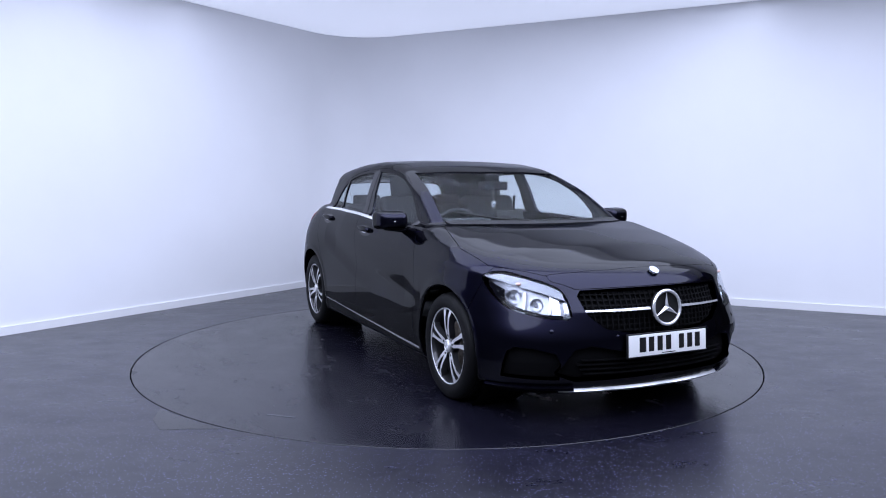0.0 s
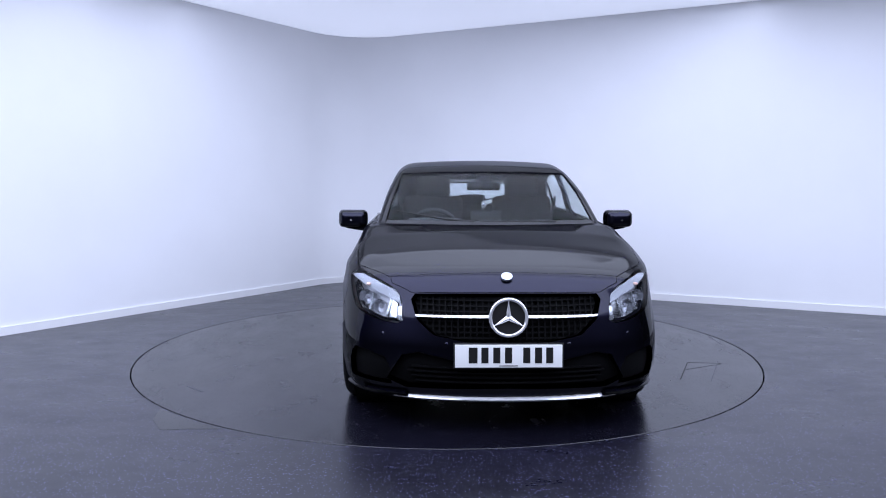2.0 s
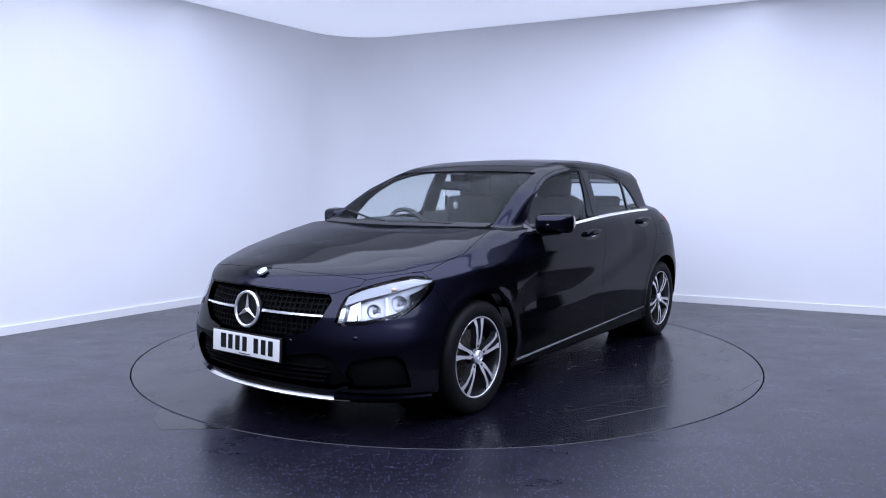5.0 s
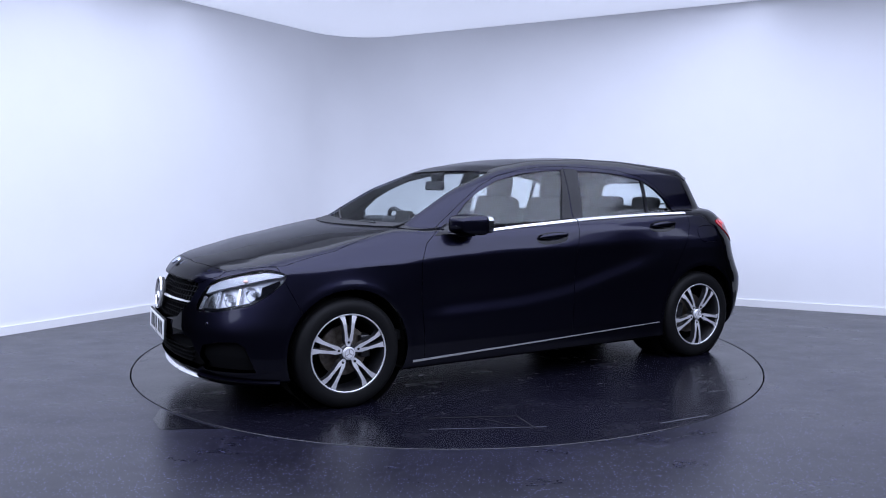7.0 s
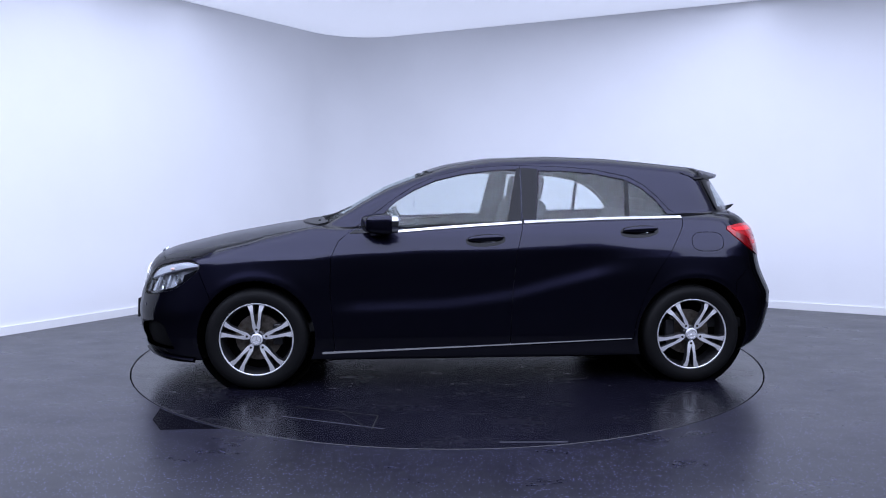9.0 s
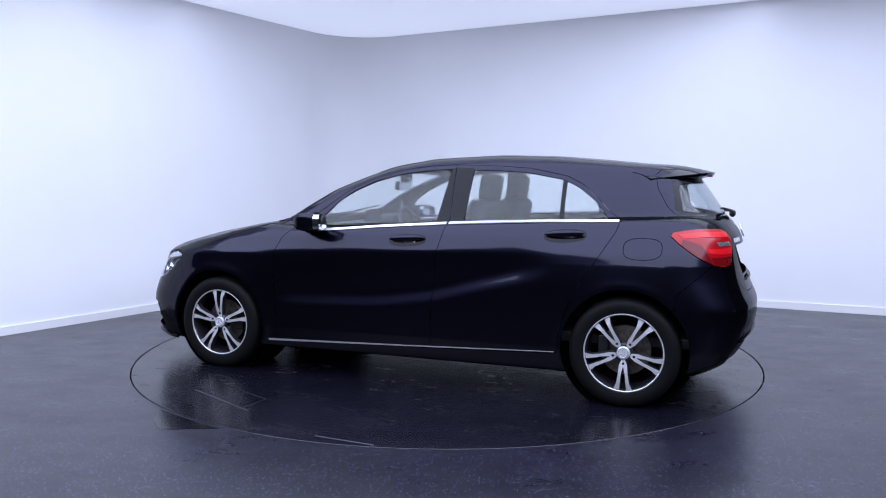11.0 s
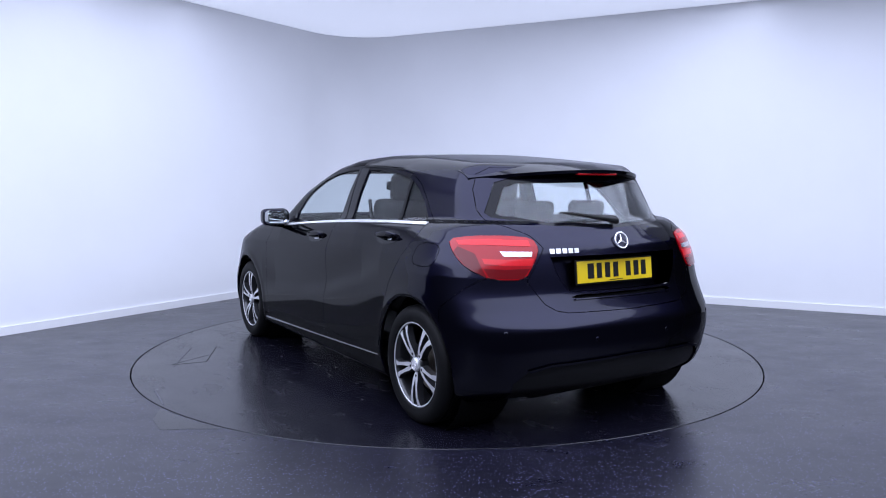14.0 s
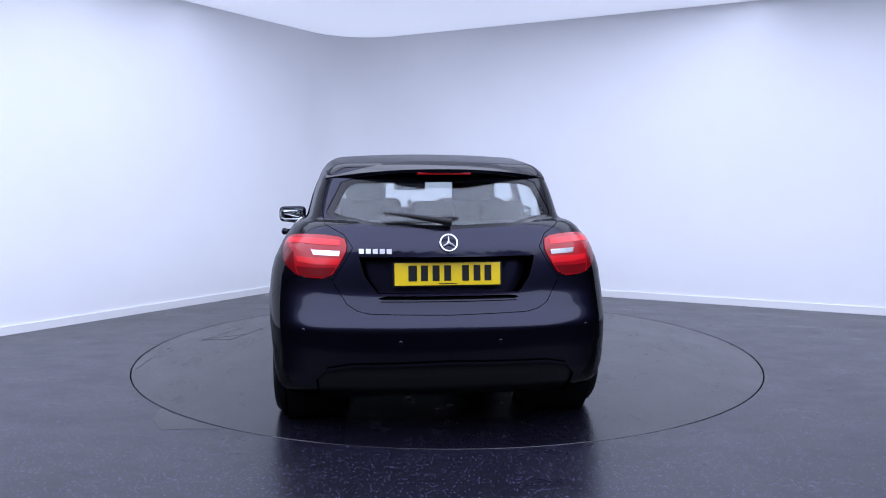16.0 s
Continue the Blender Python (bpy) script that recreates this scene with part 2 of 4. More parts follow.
def wall_line(radius=0.75, back_left=5.9, back_right=7.0):
    """The plan line of the booth wall: straight, round the corner, straight."""
    cut = radius * math.tan(radians(41.7))
    a, b = CORNER + LEFT_DIR * cut, CORNER + RIGHT_DIR * cut
    inward = Vector((-LEFT_DIR.y, LEFT_DIR.x))
    centre = a + inward * radius
    start = math.atan2((a - centre).y, (a - centre).x)
    end = math.atan2((b - centre).y, (b - centre).x)
    arc = [centre + Vector((math.cos(start + (end - start) * i / 24), math.sin(start + (end - start) * i / 24))) * radius for i in range(25)]
    return [CORNER + LEFT_DIR * back_left] + arc + [CORNER + RIGHT_DIR * back_right]


def offset(line, d):
    """The line moved d to its outer side."""
    out = []
    for i, p in enumerate(line):
        t = (line[min(i + 1, len(line) - 1)] - line[max(i - 1, 0)]).normalized()
        out.append(p + Vector((-t.y, t.x)) * d)
    return out


def strip(name, line, d0, d1, z0, z1, mat, smooth=True):
    inner, outer = offset(line, d0), offset(line, d1)
    n = len(line)
    verts = [(p.x, p.y, z) for z in (z0, z1) for side in (inner, outer) for p in side]
    faces = []
    for i in range(n - 1):
        for a, b in ((0, 2), (3, 1), (1, 0), (2, 3)):
            faces.append((a * n + i, a * n + i + 1, b * n + i + 1, b * n + i)[::-1])
    faces += [(0, n, 3 * n, 2 * n), (n - 1, 3 * n - 1, 4 * n - 1, 2 * n - 1)[::-1]]
    ob = mesh_object(name, verts, faces, mat)
    bm = bmesh.new()
    bm.from_mesh(ob.data)
    bmesh.ops.recalc_face_normals(bm, faces=bm.faces)
    for f in bm.faces:
        f.smooth = smooth
    for e in bm.edges:
        e.smooth = e.calc_face_angle(0) < 0.6
    bm.to_mesh(ob.data)
    bm.free()
    return ob


def slab(name, x0, y0, z0, x1, y1, z1, mat):
    bm = bmesh.new()
    bmesh.ops.create_cube(bm, size=1, matrix=Matrix.LocRotScale(((x0 + x1) / 2, (y0 + y1) / 2, (z0 + z1) / 2), None, (x1 - x0, y1 - y0, z1 - z0)))
    return part(name, bm, mat)


LINE = wall_line()
tagged(strip("wall_booth", LINE, 0.0, 0.12, 0.0, HIGH, WALL), "smooth white painted booth wall with a rounded corner", "wall", kind="structure")
tagged(strip("baseboard", LINE, -0.014, -0.001, 0.0, 0.072, SKIRT), "low white gloss skirting board along the wall", "baseboard", kind="structure")
tagged(slab("ceiling", -6.6, -6.9, HIGH, 7.2, 4.6, HIGH + 0.1, CEIL), "white ceiling given an added even glow", "ceiling", kind="structure")
# Unseen walls added round the booth so the car's sides reflect darkness.
tagged(slab("wall_unseen_rear", -6.6, -7.02, -0.1, 7.2, -6.9, HIGH + 0.1, HALL), "unseen dark wall added behind the camera", "wall", kind="structure")
tagged(slab("wall_unseen_west", -6.72, -7.0, -0.1, -6.6, -0.75, HIGH + 0.1, HALL), "unseen dark side wall added for dark reflections", "wall", kind="structure")
tagged(slab("wall_unseen_east", 7.2, -7.0, -0.1, 7.32, 1.08, HIGH + 0.1, HALL), "unseen dark side wall added for dark reflections", "wall", kind="structure")
tagged(slab("wall_unseen_return_west", -6.72, -0.75, -0.1, -4.5, -0.63, HIGH + 0.1, HALL), "unseen dark return wall added to close the room", "wall", kind="structure")
tagged(slab("wall_unseen_return_east", 5.12, 1.08, -0.1, 7.32, 1.2, HIGH + 0.1, HALL), "unseen dark return wall added to close the room", "wall", kind="structure")
TABLE_R = 2.235

# ---- panels: pieces of the car's skin, cut out by outlines ----
CX, CY = -0.1117, 0.2597
car = new("car")
tagged(car, "black five-door hatchback car parked on a turntable", "car")


def slopes(v):
    """Outward unit normals of the car's form at points v."""
    e = 0.0006
    x, y, z = v[:, 0], v[:, 1], v[:, 2]
    g = np.stack([form(x + e, y, z) - form(x - e, y, z), form(x, y + e, z) - form(x, y - e, z), form(x, y, z + e) - form(x, y, z - e)], 1)
    return g / np.maximum(np.linalg.norm(g, axis=1, keepdims=True), 1e-9)


GRID = skin()
NU, NV = GRID.shape[:2]
shell = bmesh.new()
sv = [shell.verts.new(p) for p in GRID.reshape(-1, 3)]
for i in range(NU - 1):
    for j in range(NV - 1):
        shell.faces.new((sv[i * NV + j], sv[i * NV + j + 1], sv[(i + 1) * NV + j + 1], sv[(i + 1) * NV + j])[::-1])
shell.normal_update()
if sum(f.normal.y * f.calc_area() for f in shell.faces) < 0:
    bmesh.ops.reverse_faces(shell, faces=shell.faces[:])
    shell.normal_update()


def inside(poly, u, v):
    hit = False
    for (a, b), (c, d) in zip(poly, poly[1:] + poly[:1]):
        if (b > v) != (d > v) and u < a + (v - b) / (d - b) * (c - a):
            hit = not hit
    return hit


def rounded(poly, n=2):
    """The outline with its corners cut smooth, n times."""
    for _ in range(n):
        poly = [(a * k + c * (1 - k), b * k + d * (1 - k)) for (a, b), (c, d) in zip(poly, poly[1:] + poly[:1]) for k in (0.78, 0.22)]
    return poly


def gather(faces):
    index, verts, out = {}, [], []
    for f in faces:
        ring = []
        for v in f.verts:
            if v not in index:
                index[v] = len(verts)
                verts.append(tuple(v.co))
            ring.append(index[v])
        out.append(ring)
    return np.array(verts), out


def carve(poly, heading, facing=0.15, zmin=-1.0, zmax=9.0):
    """Cut the outline, drawn as seen from that heading (degrees from straight ahead, 'top' from above), out of the left half skin."""
    if heading == "top":
        axis, across, up = Vector((0, 0, 1)), Vector((1, 0, 0)), Vector((0, 1, 0))
    else:
        a = radians(heading)
        axis, across, up = Vector((math.cos(a), math.sin(a), 0)), Vector((-math.sin(a), math.cos(a), 0)), Vector((0, 0, 1))
    us, vs = [p[0] for p in poly], [p[1] for p in poly]
    u0, u1, v0, v1 = min(us) - 0.04, max(us) + 0.04, min(vs) - 0.04, max(vs) + 0.04
    picked = []
    for f in shell.faces:
        c = f.calc_center_median()
        if u0 < c.dot(across) < u1 and v0 < c.dot(up) < v1 and zmin < c.z < zmax and f.normal.dot(axis) > facing:
            picked.append(f)
    geom = list(set(picked) | {e for f in picked for e in f.edges} | {v for f in picked for v in f.verts})
    for (a, b), (c, d) in zip(poly, poly[1:] + poly[:1]):
        way = across * (c - a) + up * (d - b)
        if way.length < 1e-5:
            continue
        geom = bmesh.ops.bisect_plane(shell, geom=geom, dist=1e-5, plane_co=across * a + up * b, plane_no=way.cross(axis).normalized())["geom"]
    out = [g for g in geom if isinstance(g, bmesh.types.BMFace) and inside(poly, g.calc_center_median().dot(across), g.calc_center_median().dot(up))]
    piece = gather(out)
    bmesh.ops.delete(shell, geom=out, context="FACES")
    return piece


def flipped(piece):
    v, f = piece
    return v * np.array([1, -1, 1]), [r[::-1] for r in f]


def whole(piece):
    """The piece and its mirror image, joined at the middle."""
    v, f = piece
    w = v * np.array([1, -1, 1])
    n = len(v)
    same = {i: i if abs(v[i, 1]) < 1e-4 else i + n for i in range(n)}
    return np.concatenate([v, w]), f + [[same[i] for i in r[::-1]] for r in f]


def panel(name, piece, mat, parent, label="", gap=0.0018, depth=0.016, sink=0.0, back=None, double=True):
    """A skin piece as a panel with thickness: outer face, edges folded inwards, and lining behind."""
    v, faces = piece
    n = slopes(v)
    v = v - n * sink
    count = {}
    for r in faces:
        for a, b in zip(r, r[1:] + r[:1]):
            count[(a, b)] = True
    rim = [(a, b) for (a, b) in count if (b, a) not in count]
    push = np.zeros_like(v)
    for a, b in rim:
        d = v[b] - v[a]
        for i in (a, b):
            s = np.cross(n[i], d)
            push[i] += s / max(np.linalg.norm(s), 1e-9) * min(1.0, np.linalg.norm(d) / 0.004)
    length = np.linalg.norm(push, axis=1, keepdims=True)
    push = np.where(length > 1e-9, push / np.maximum(length, 1e-9), 0)
    v = v + push * gap
    k = len(v)
    verts, norms, rings, mats = [v], [n], [list(r) for r in faces], [0] * len(faces)
    if double:
        verts, norms = [v, v - n * depth], [n, -n]
        rings += [[i + k for i in r[::-1]] for r in faces]
        mats += [1] * len(faces)
    top = len(verts) * k
    for a, b in rim:
        s = -(push[a] + push[b])
        s = s / max(np.linalg.norm(s), 1e-9)
        verts.append(np.array([v[a], v[b], v[b] - n[b] * depth, v[a] - n[a] * depth]))
        norms.append(np.array([s] * 4))
        rings.append([top + 1, top, top + 3, top + 2])
        mats.append(0)
        top += 4
    me = bpy.data.meshes.new(name)
    me.from_pydata([tuple(p) for p in np.concatenate(verts)], [], rings)
    me.materials.append(mat)
    me.materials.append(back or LINING)
    me.polygons.foreach_set("material_index", mats)
    me.polygons.foreach_set("use_smooth", [True] * len(rings))
    me.normals_split_custom_set_from_vertices([tuple(p) for p in np.concatenate(norms)])
    ob = new(name, me)
    ob.parent = parent
    if parent is car:
        ob.location = (CX, CY, 0)
    return tagged(ob, label)


def pair(name, piece, mat, parents, label="", **kw):
    return [panel(name, p, mat, q, label, **kw) for p, q in zip((piece, flipped(piece)), parents)]


# outlines: windows first, then lamps and openings, then the panels between them
windscreen_cut = carve([(-0.01, 1.338), (0.3, 1.337), (0.585, 1.326), (0.634, 1.165), (0.672, 1.006), (0.655, 0.99), (-0.01, 0.985)], 0, 0.2, 0.9)
SIDE = 90   # seen from the left: across runs backwards, so outlines take -x


def aside(*pairs):
    return [(-pairs[i], pairs[i + 1]) for i in range(0, len(pairs), 2)]


front_glass_cut = carve(aside(0.60, 1.045, 0.576, 1.067, 0.505, 1.136, 0.398, 1.206, 0.254, 1.270, 0.075, 1.312, -0.104, 1.333, -0.262, 1.34, -0.188, 1.006, 0.159, 0.981, 0.60, 0.952), SIDE, 0.3, 0.9)
rear_glass_cut = carve(aside(-0.403, 1.333, -0.574, 1.330, -0.756, 1.315, -0.959, 1.276, -0.952, 1.041, -0.372, 1.019), SIDE, 0.3, 0.9)
quarter_cut = carve(aside(-0.981, 1.268, -1.062, 1.225, -1.150, 1.153, -1.212, 1.081, -1.232, 1.047, -0.972, 1.04), SIDE, 0.3, 0.9)
rear_window_cut = carve([(0.01, 1.262), (-0.43, 1.255), (-0.485, 1.235), (-0.555, 1.105), (-0.54, 1.092), (-0.35, 1.06), (0.01, 1.046)], 180, 0.15, 1.0)
rear_border_cut = carve([(0.01, 1.285), (-0.44, 1.28), (-0.515, 1.255), (-0.592, 1.105), (-0.575, 1.083), (-0.36, 1.044), (0.01, 1.028)], 180, 0.05, 1.0)
headlamp_cut = carve(rounded([(-1.286, 0.556), (-1.255, 0.642), (-1.21, 0.705), (-1.138, 0.738), (-1.013, 0.768), (-0.914, 0.786), (-0.839, 0.786), (-0.764, 0.763), (-0.779, 0.72), (-0.857, 0.649), (-0.942, 0.600), (-1.023, 0.584), (-1.143, 0.563)], 1), 50, 0.0, 0.4, 0.9)
taillamp_cut = carve(rounded([(0.690, 0.978), (0.820, 0.998), (0.984, 1.0), (1.10, 0.988), (1.138, 0.94), (1.127, 0.88), (1.088, 0.79), (0.945, 0.792), (0.816, 0.843), (0.735, 0.91)], 1), 130, 0.0, 0.7, 1.1)
bonnet_top = carve([(2.062, -0.01), (2.05, 0.25), (2.0, 0.45), (1.945, 0.590), (1.80, 0.70), (1.68, 0.775), (1.40, 0.80), (1.165, 0.757), (1.0, 0.715), (0.92, 0.68), (1.03, 0.40), (1.075, -0.01)], "top", 0.1, 0.6, 1.1)
bonnet_nose = carve([(-0.01, 0.9), (0.62, 0.9), (0.575, 0.745), (0.520, 0.728), (0.476, 0.708), (0.25, 0.716), (-0.01, 0.719)], 0, 0.02, 0.68, 0.86)
grille_cut = carve([(-0.01, 0.714), (0.25, 0.711), (0.455, 0.702), (0.474, 0.675), (0.446, 0.583), (0.361, 0.512), (0.2, 0.484), (-0.01, 0.479)], 0, 0.2, 0.4, 0.75)
intake_cut = carve([(-0.01, 0.39), (0.26, 0.39), (0.44, 0.425), (0.52, 0.405), (0.60, 0.275), (0.50, 0.236), (-0.01, 0.25)], 0, 0.2, 0.15, 0.45)
fog_cut = carve([(-1.235, 0.33), (-1.21, 0.385), (-1.10, 0.408), (-1.0, 0.412), (-0.955, 0.385), (-0.93, 0.32), (-0.91, 0.245), (-1.22, 0.245)], 50, 0.0, 0.1, 0.5)


def arch(x):
    return [(-x + 0.352 * math.cos(math.tau * k / 40), 0.318 + 0.352 * math.sin(math.tau * k / 40)) for k in range(40)]


carve(arch(1.3495), SIDE, -2.0)
carve(arch(-1.3495), SIDE, -2.0)
flap_cut = carve(rounded([(1.335, 0.835), (1.54, 0.835), (1.545, 0.95), (1.34, 0.95)], 2), SIDE, 0.2)
front_door_cut = carve(aside(0.884, 0.31, 0.905, 0.618, 0.898, 0.806, 0.854, 0.903, 0.79, 0.955, 0.60, 1.093, 0.50, 1.166, 0.39, 1.236, 0.25, 1.298, 0.07, 1.341, -0.10, 1.361, -0.285, 1.368, -0.282, 1.016, -0.232, 0.821, -0.204, 0.503, -0.197, 0.293, -0.197, 0.252, 0.88, 0.222), SIDE, 0.1, 0.2)
rear_door_cut = carve(aside(-0.285, 1.368, -0.42, 1.362, -0.57, 1.358, -0.76, 1.343, -0.98, 1.297, -1.08, 1.247, -1.17, 1.168, -1.24, 1.09, -1.308, 1.045, -1.29, 0.984, -1.207, 0.848, -1.113, 0.71, -1.032, 0.55, -0.985, 0.40, -0.971, 0.282, -0.197, 0.252, -0.197, 0.293, -0.204, 0.503, -0.232, 0.821, -0.282, 1.016), SIDE, 0.1, 0.2)
recess_cut = carve([(0.01, 0.897), (-0.43, 0.897), (-0.40, 0.80), (-0.345, 0.728), (0.01, 0.728)], 180, 0.2, 0.6, 1.0)
slot_cut = carve([(0.01, 0.712), (-0.30, 0.712), (-0.34, 0.703), (-0.30, 0.694), (0.01, 0.694)], 180, 0.2, 0.6, 0.8)
tailgate_cut = carve([(0.01, 1.335), (-0.50, 1.335), (-0.565, 1.30), (-0.60, 1.22), (-0.615, 1.12), (-0.60, 1.05), (-0.50, 1.0), (-0.46, 0.94), (-0.50, 0.87), (-0.56, 0.785), (-0.49, 0.675), (-0.44, 0.645), (-0.38, 0.632), (0.01, 0.626)], 180, 0.1, 0.5)
diffuser_cut = carve([(0.01, 0.403), (-0.48, 0.388), (-0.58, 0.365), (-0.64, 0.30), (-0.62, 0.10), (0.01, 0.10)], 180, 0.0, 0.1, 0.5)
front_bumper_cut = carve(aside(1.62, 0.1, 1.62, 0.565, 1.69, 0.715, 1.72, 0.80, 2.4, 0.80, 2.4, 0.1), SIDE, -2.0)
rear_bumper_cut = carve(aside(-1.62, 0.1, -1.62, 0.645, -1.723, 0.735, -1.80, 0.80, -2.4, 0.80, -2.4, 0.1), SIDE, -2.0)
rest_cut = gather(shell.faces)
shell.free()

panel("body", whole(rest_cut), PAINT, car)
panel("windscreen", whole(windscreen_cut), GLASS, car, "clear curved windscreen", depth=0.005, sink=0.004, back=GLASS)
panel("bonnet", whole(bonnet_top), PAINT, car, "smooth black bonnet")
panel("nose_panel", whole(bonnet_nose), PAINT, car)
front_bumper = panel("front_bumper", whole(front_bumper_cut), PAINT, car)
rear_bumper = panel("rear_bumper", whole(rear_bumper_cut), PAINT, car)
tailgate = panel("tailgate", whole(tailgate_cut), PAINT, car, gap=0.0022)
panel("rear_window", whole(rear_window_cut), REAR_GLASS, tailgate, "tinted rear window", depth=0.005, sink=0.003, back=REAR_GLASS)
panel("window_border", whole(rear_border_cut), GLOSSBLACK, tailgate, "black border round the rear window", gap=0.0, depth=0.005, sink=0.003)
panel("plate_recess", whole(recess_cut), PAINT, tailgate, gap=0.0, sink=0.092, depth=-0.090, double=False)
panel("handle_slot", whole(slot_cut), LINING, tailgate, gap=0.0, sink=0.022, depth=-0.021, double=False)
panel("air_intake", whole(intake_cut), LINING, front_bumper, "black plastic lower air intake", gap=0.0, sink=0.035, depth=-0.034, double=False)
panel("rear_skirt", whole(diffuser_cut), TRIM, rear_bumper, "black textured plastic rear skirt", sink=0.012)
for side, cut in ((1, fog_cut), (-1, flipped(fog_cut))):
    panel("side_intake", cut, LINING, front_bumper, "black plastic side intake", gap=0.0, sink=0.03, depth=-0.029, double=False)
doors = {}
for side in (1, -1):
    f = (lambda p: p) if side > 0 else flipped
    front = panel("front_door", f(front_door_cut), PAINT, car)
    rear = panel("rear_door", f(rear_door_cut), PAINT, car)
    doors[side] = (front, rear)
    panel("door_window", f(front_glass_cut), SIDE_GLASS, front, depth=0.004, sink=0.004, back=SIDE_GLASS)
    panel("door_window", f(rear_glass_cut), SIDE_GLASS, rear, depth=0.004, sink=0.004, back=SIDE_GLASS)
    panel("quarter_window", f(quarter_cut), SIDE_GLASS, rear, depth=0.004, sink=0.004, back=SIDE_GLASS)
panel("fuel_flap", flap_cut, PAINT, car)
panel("side_patch", flipped(flap_cut), PAINT, car, gap=-0.0005)

# ---- shapes laid on the car's skin ----
def on_skin(us, vs, heading):
    """Points of the skin where lines of that heading through (across, up) first meet it, from outside."""
    us, vs = np.asarray(us, float), np.asarray(vs, float)
    if heading == "top":
        base, axis = np.stack([us, vs, 0 * us], -1), np.array([0, 0, 1.0])
    else:
        a = radians(heading)
        base, axis = np.stack([-math.sin(a) * us, math.cos(a) * us, vs], -1), np.array([math.cos(a), math.sin(a), 0.0])
    far, near = np.full(us.shape, np.nan), np.full(us.shape, np.nan)
    steps = np.linspace(2.7, -0.3, 301)
    for s0, s1 in zip(steps[:-1], steps[1:]):
        p = base + axis * s1
        hit = (form(p[..., 0], p[..., 1], p[..., 2]) < 0) & np.isnan(far)
        far[hit], near[hit] = s0, s1
    for _ in range(20):
        mid = (far + near) / 2
        p = base + axis * mid[..., None]
        ok = form(p[..., 0], p[..., 1], p[..., 2]) < 0
        near, far = np.where(ok, mid, near), np.where(ok, far, mid)
    return base + axis * near[..., None]


def ribbon(name, lower, upper, heading, mat, parent, proud=0.003, thick=0.006, n=24, m=2, mirror=False, label=""):
    """A solid strip over the skin between a lower and an upper line, both in (across, up)."""
    def along(line, k):
        d = np.concatenate([[0], np.cumsum([math.dist(p, q) for p, q in zip(line, line[1:])])])
        s = np.linspace(0, d[-1], k)
        return np.stack([np.interp(s, d, [p[0] for p in line]), np.interp(s, d, [p[1] for p in line])], -1)
    lo, hi = along(lower, n), along(upper, n)
    t = np.linspace(0, 1, m + 1)[None, :, None]
    uv = lo[:, None, :] * (1 - t) + hi[:, None, :] * t
    p = on_skin(uv[..., 0], uv[..., 1], heading)
    nn = slopes(p.reshape(-1, 3)).reshape(p.shape)
    outer, inner = p + nn * proud, p + nn * (proud - thick)
    if mirror:
        outer, inner = outer * [1, -1, 1], inner * [1, -1, 1]
    k = m + 1
    verts = np.concatenate([outer.reshape(-1, 3), inner.reshape(-1, 3)])
    off = n * k
    faces = []
    for i in range(n - 1):
        for j in range(m):
            a, b, c, d = i * k + j, i * k + j + 1, (i + 1) * k + j + 1, (i + 1) * k + j
            faces += [(a, b, c, d), (a + off, d + off, c + off, b + off)]
        faces += [(i * k, (i + 1) * k, (i + 1) * k + off, i * k + off), (i * k + m, i * k + m + off, (i + 1) * k + m + off, (i + 1) * k + m)]
    for j in range(m):
        faces += [(j, j + off, j + 1 + off, j + 1), ((n - 1) * k + j, (n - 1) * k + j + 1, (n - 1) * k + j + 1 + off, (n - 1) * k + j + off)]
    bm = bmesh.new()
    bv = [bm.verts.new(v) for v in verts]
    for f in faces:
        bm.faces.new([bv[i] for i in f])
    bmesh.ops.recalc_face_normals(bm, faces=bm.faces)
    return cpart(name, bm, mat, parent, label)


def cpart(name, bm, mat, parent, label="", sharp=0.7):
    for f in bm.faces:
        f.smooth = True
    for e in bm.edges:
        e.smooth = e.calc_face_angle(0) < sharp
    ob = part(name, bm, mat, parent, label)
    if parent is car:
        ob.location = (CX, CY, 0)
    return ob


def lathe(bm, profile, m=Matrix(), steps=48, close=True):
    """Turn a profile of (along, radius) about the local y axis."""
    rings = []
    for y, r in profile:
        rings.append([bm.verts.new(m @ Vector((r * math.cos(math.tau * k / steps), y, r * math.sin(math.tau * k / steps)))) for k in range(steps)])
    for a, b in zip(rings, rings[1:]):
        for k in range(steps):
            bm.faces.new((a[k], a[(k + 1) % steps], b[(k + 1) % steps], b[k]))
    if close:
        for ring in (rings[0], rings[-1]):
            bm.faces.new(ring)
    bmesh.ops.recalc_face_normals(bm, faces=bm.faces)
    return bm


def block(bm, centre, size, bevel=0.01, turn=(0, 0, 0), segments=3):
    made = bmesh.ops.create_cube(bm, size=1, matrix=pose(*centre, *turn) @ Matrix.Diagonal((*size, 1)))
    if bevel:
        edges = list({e for v in made["verts"] for e in v.link_edges})
        bmesh.ops.bevel(bm, geom=edges, offset=bevel, segments=segments, affect="EDGES", profile=0.6)
    return bm


def blob(bm, centre, size, turn=(0, 0, 0), u=24, v=14):
    bmesh.ops.create_uvsphere(bm, u_segments=u, v_segments=v, radius=1, matrix=pose(*centre, *turn) @ Matrix.Diagonal((*size, 1)))
    return bm


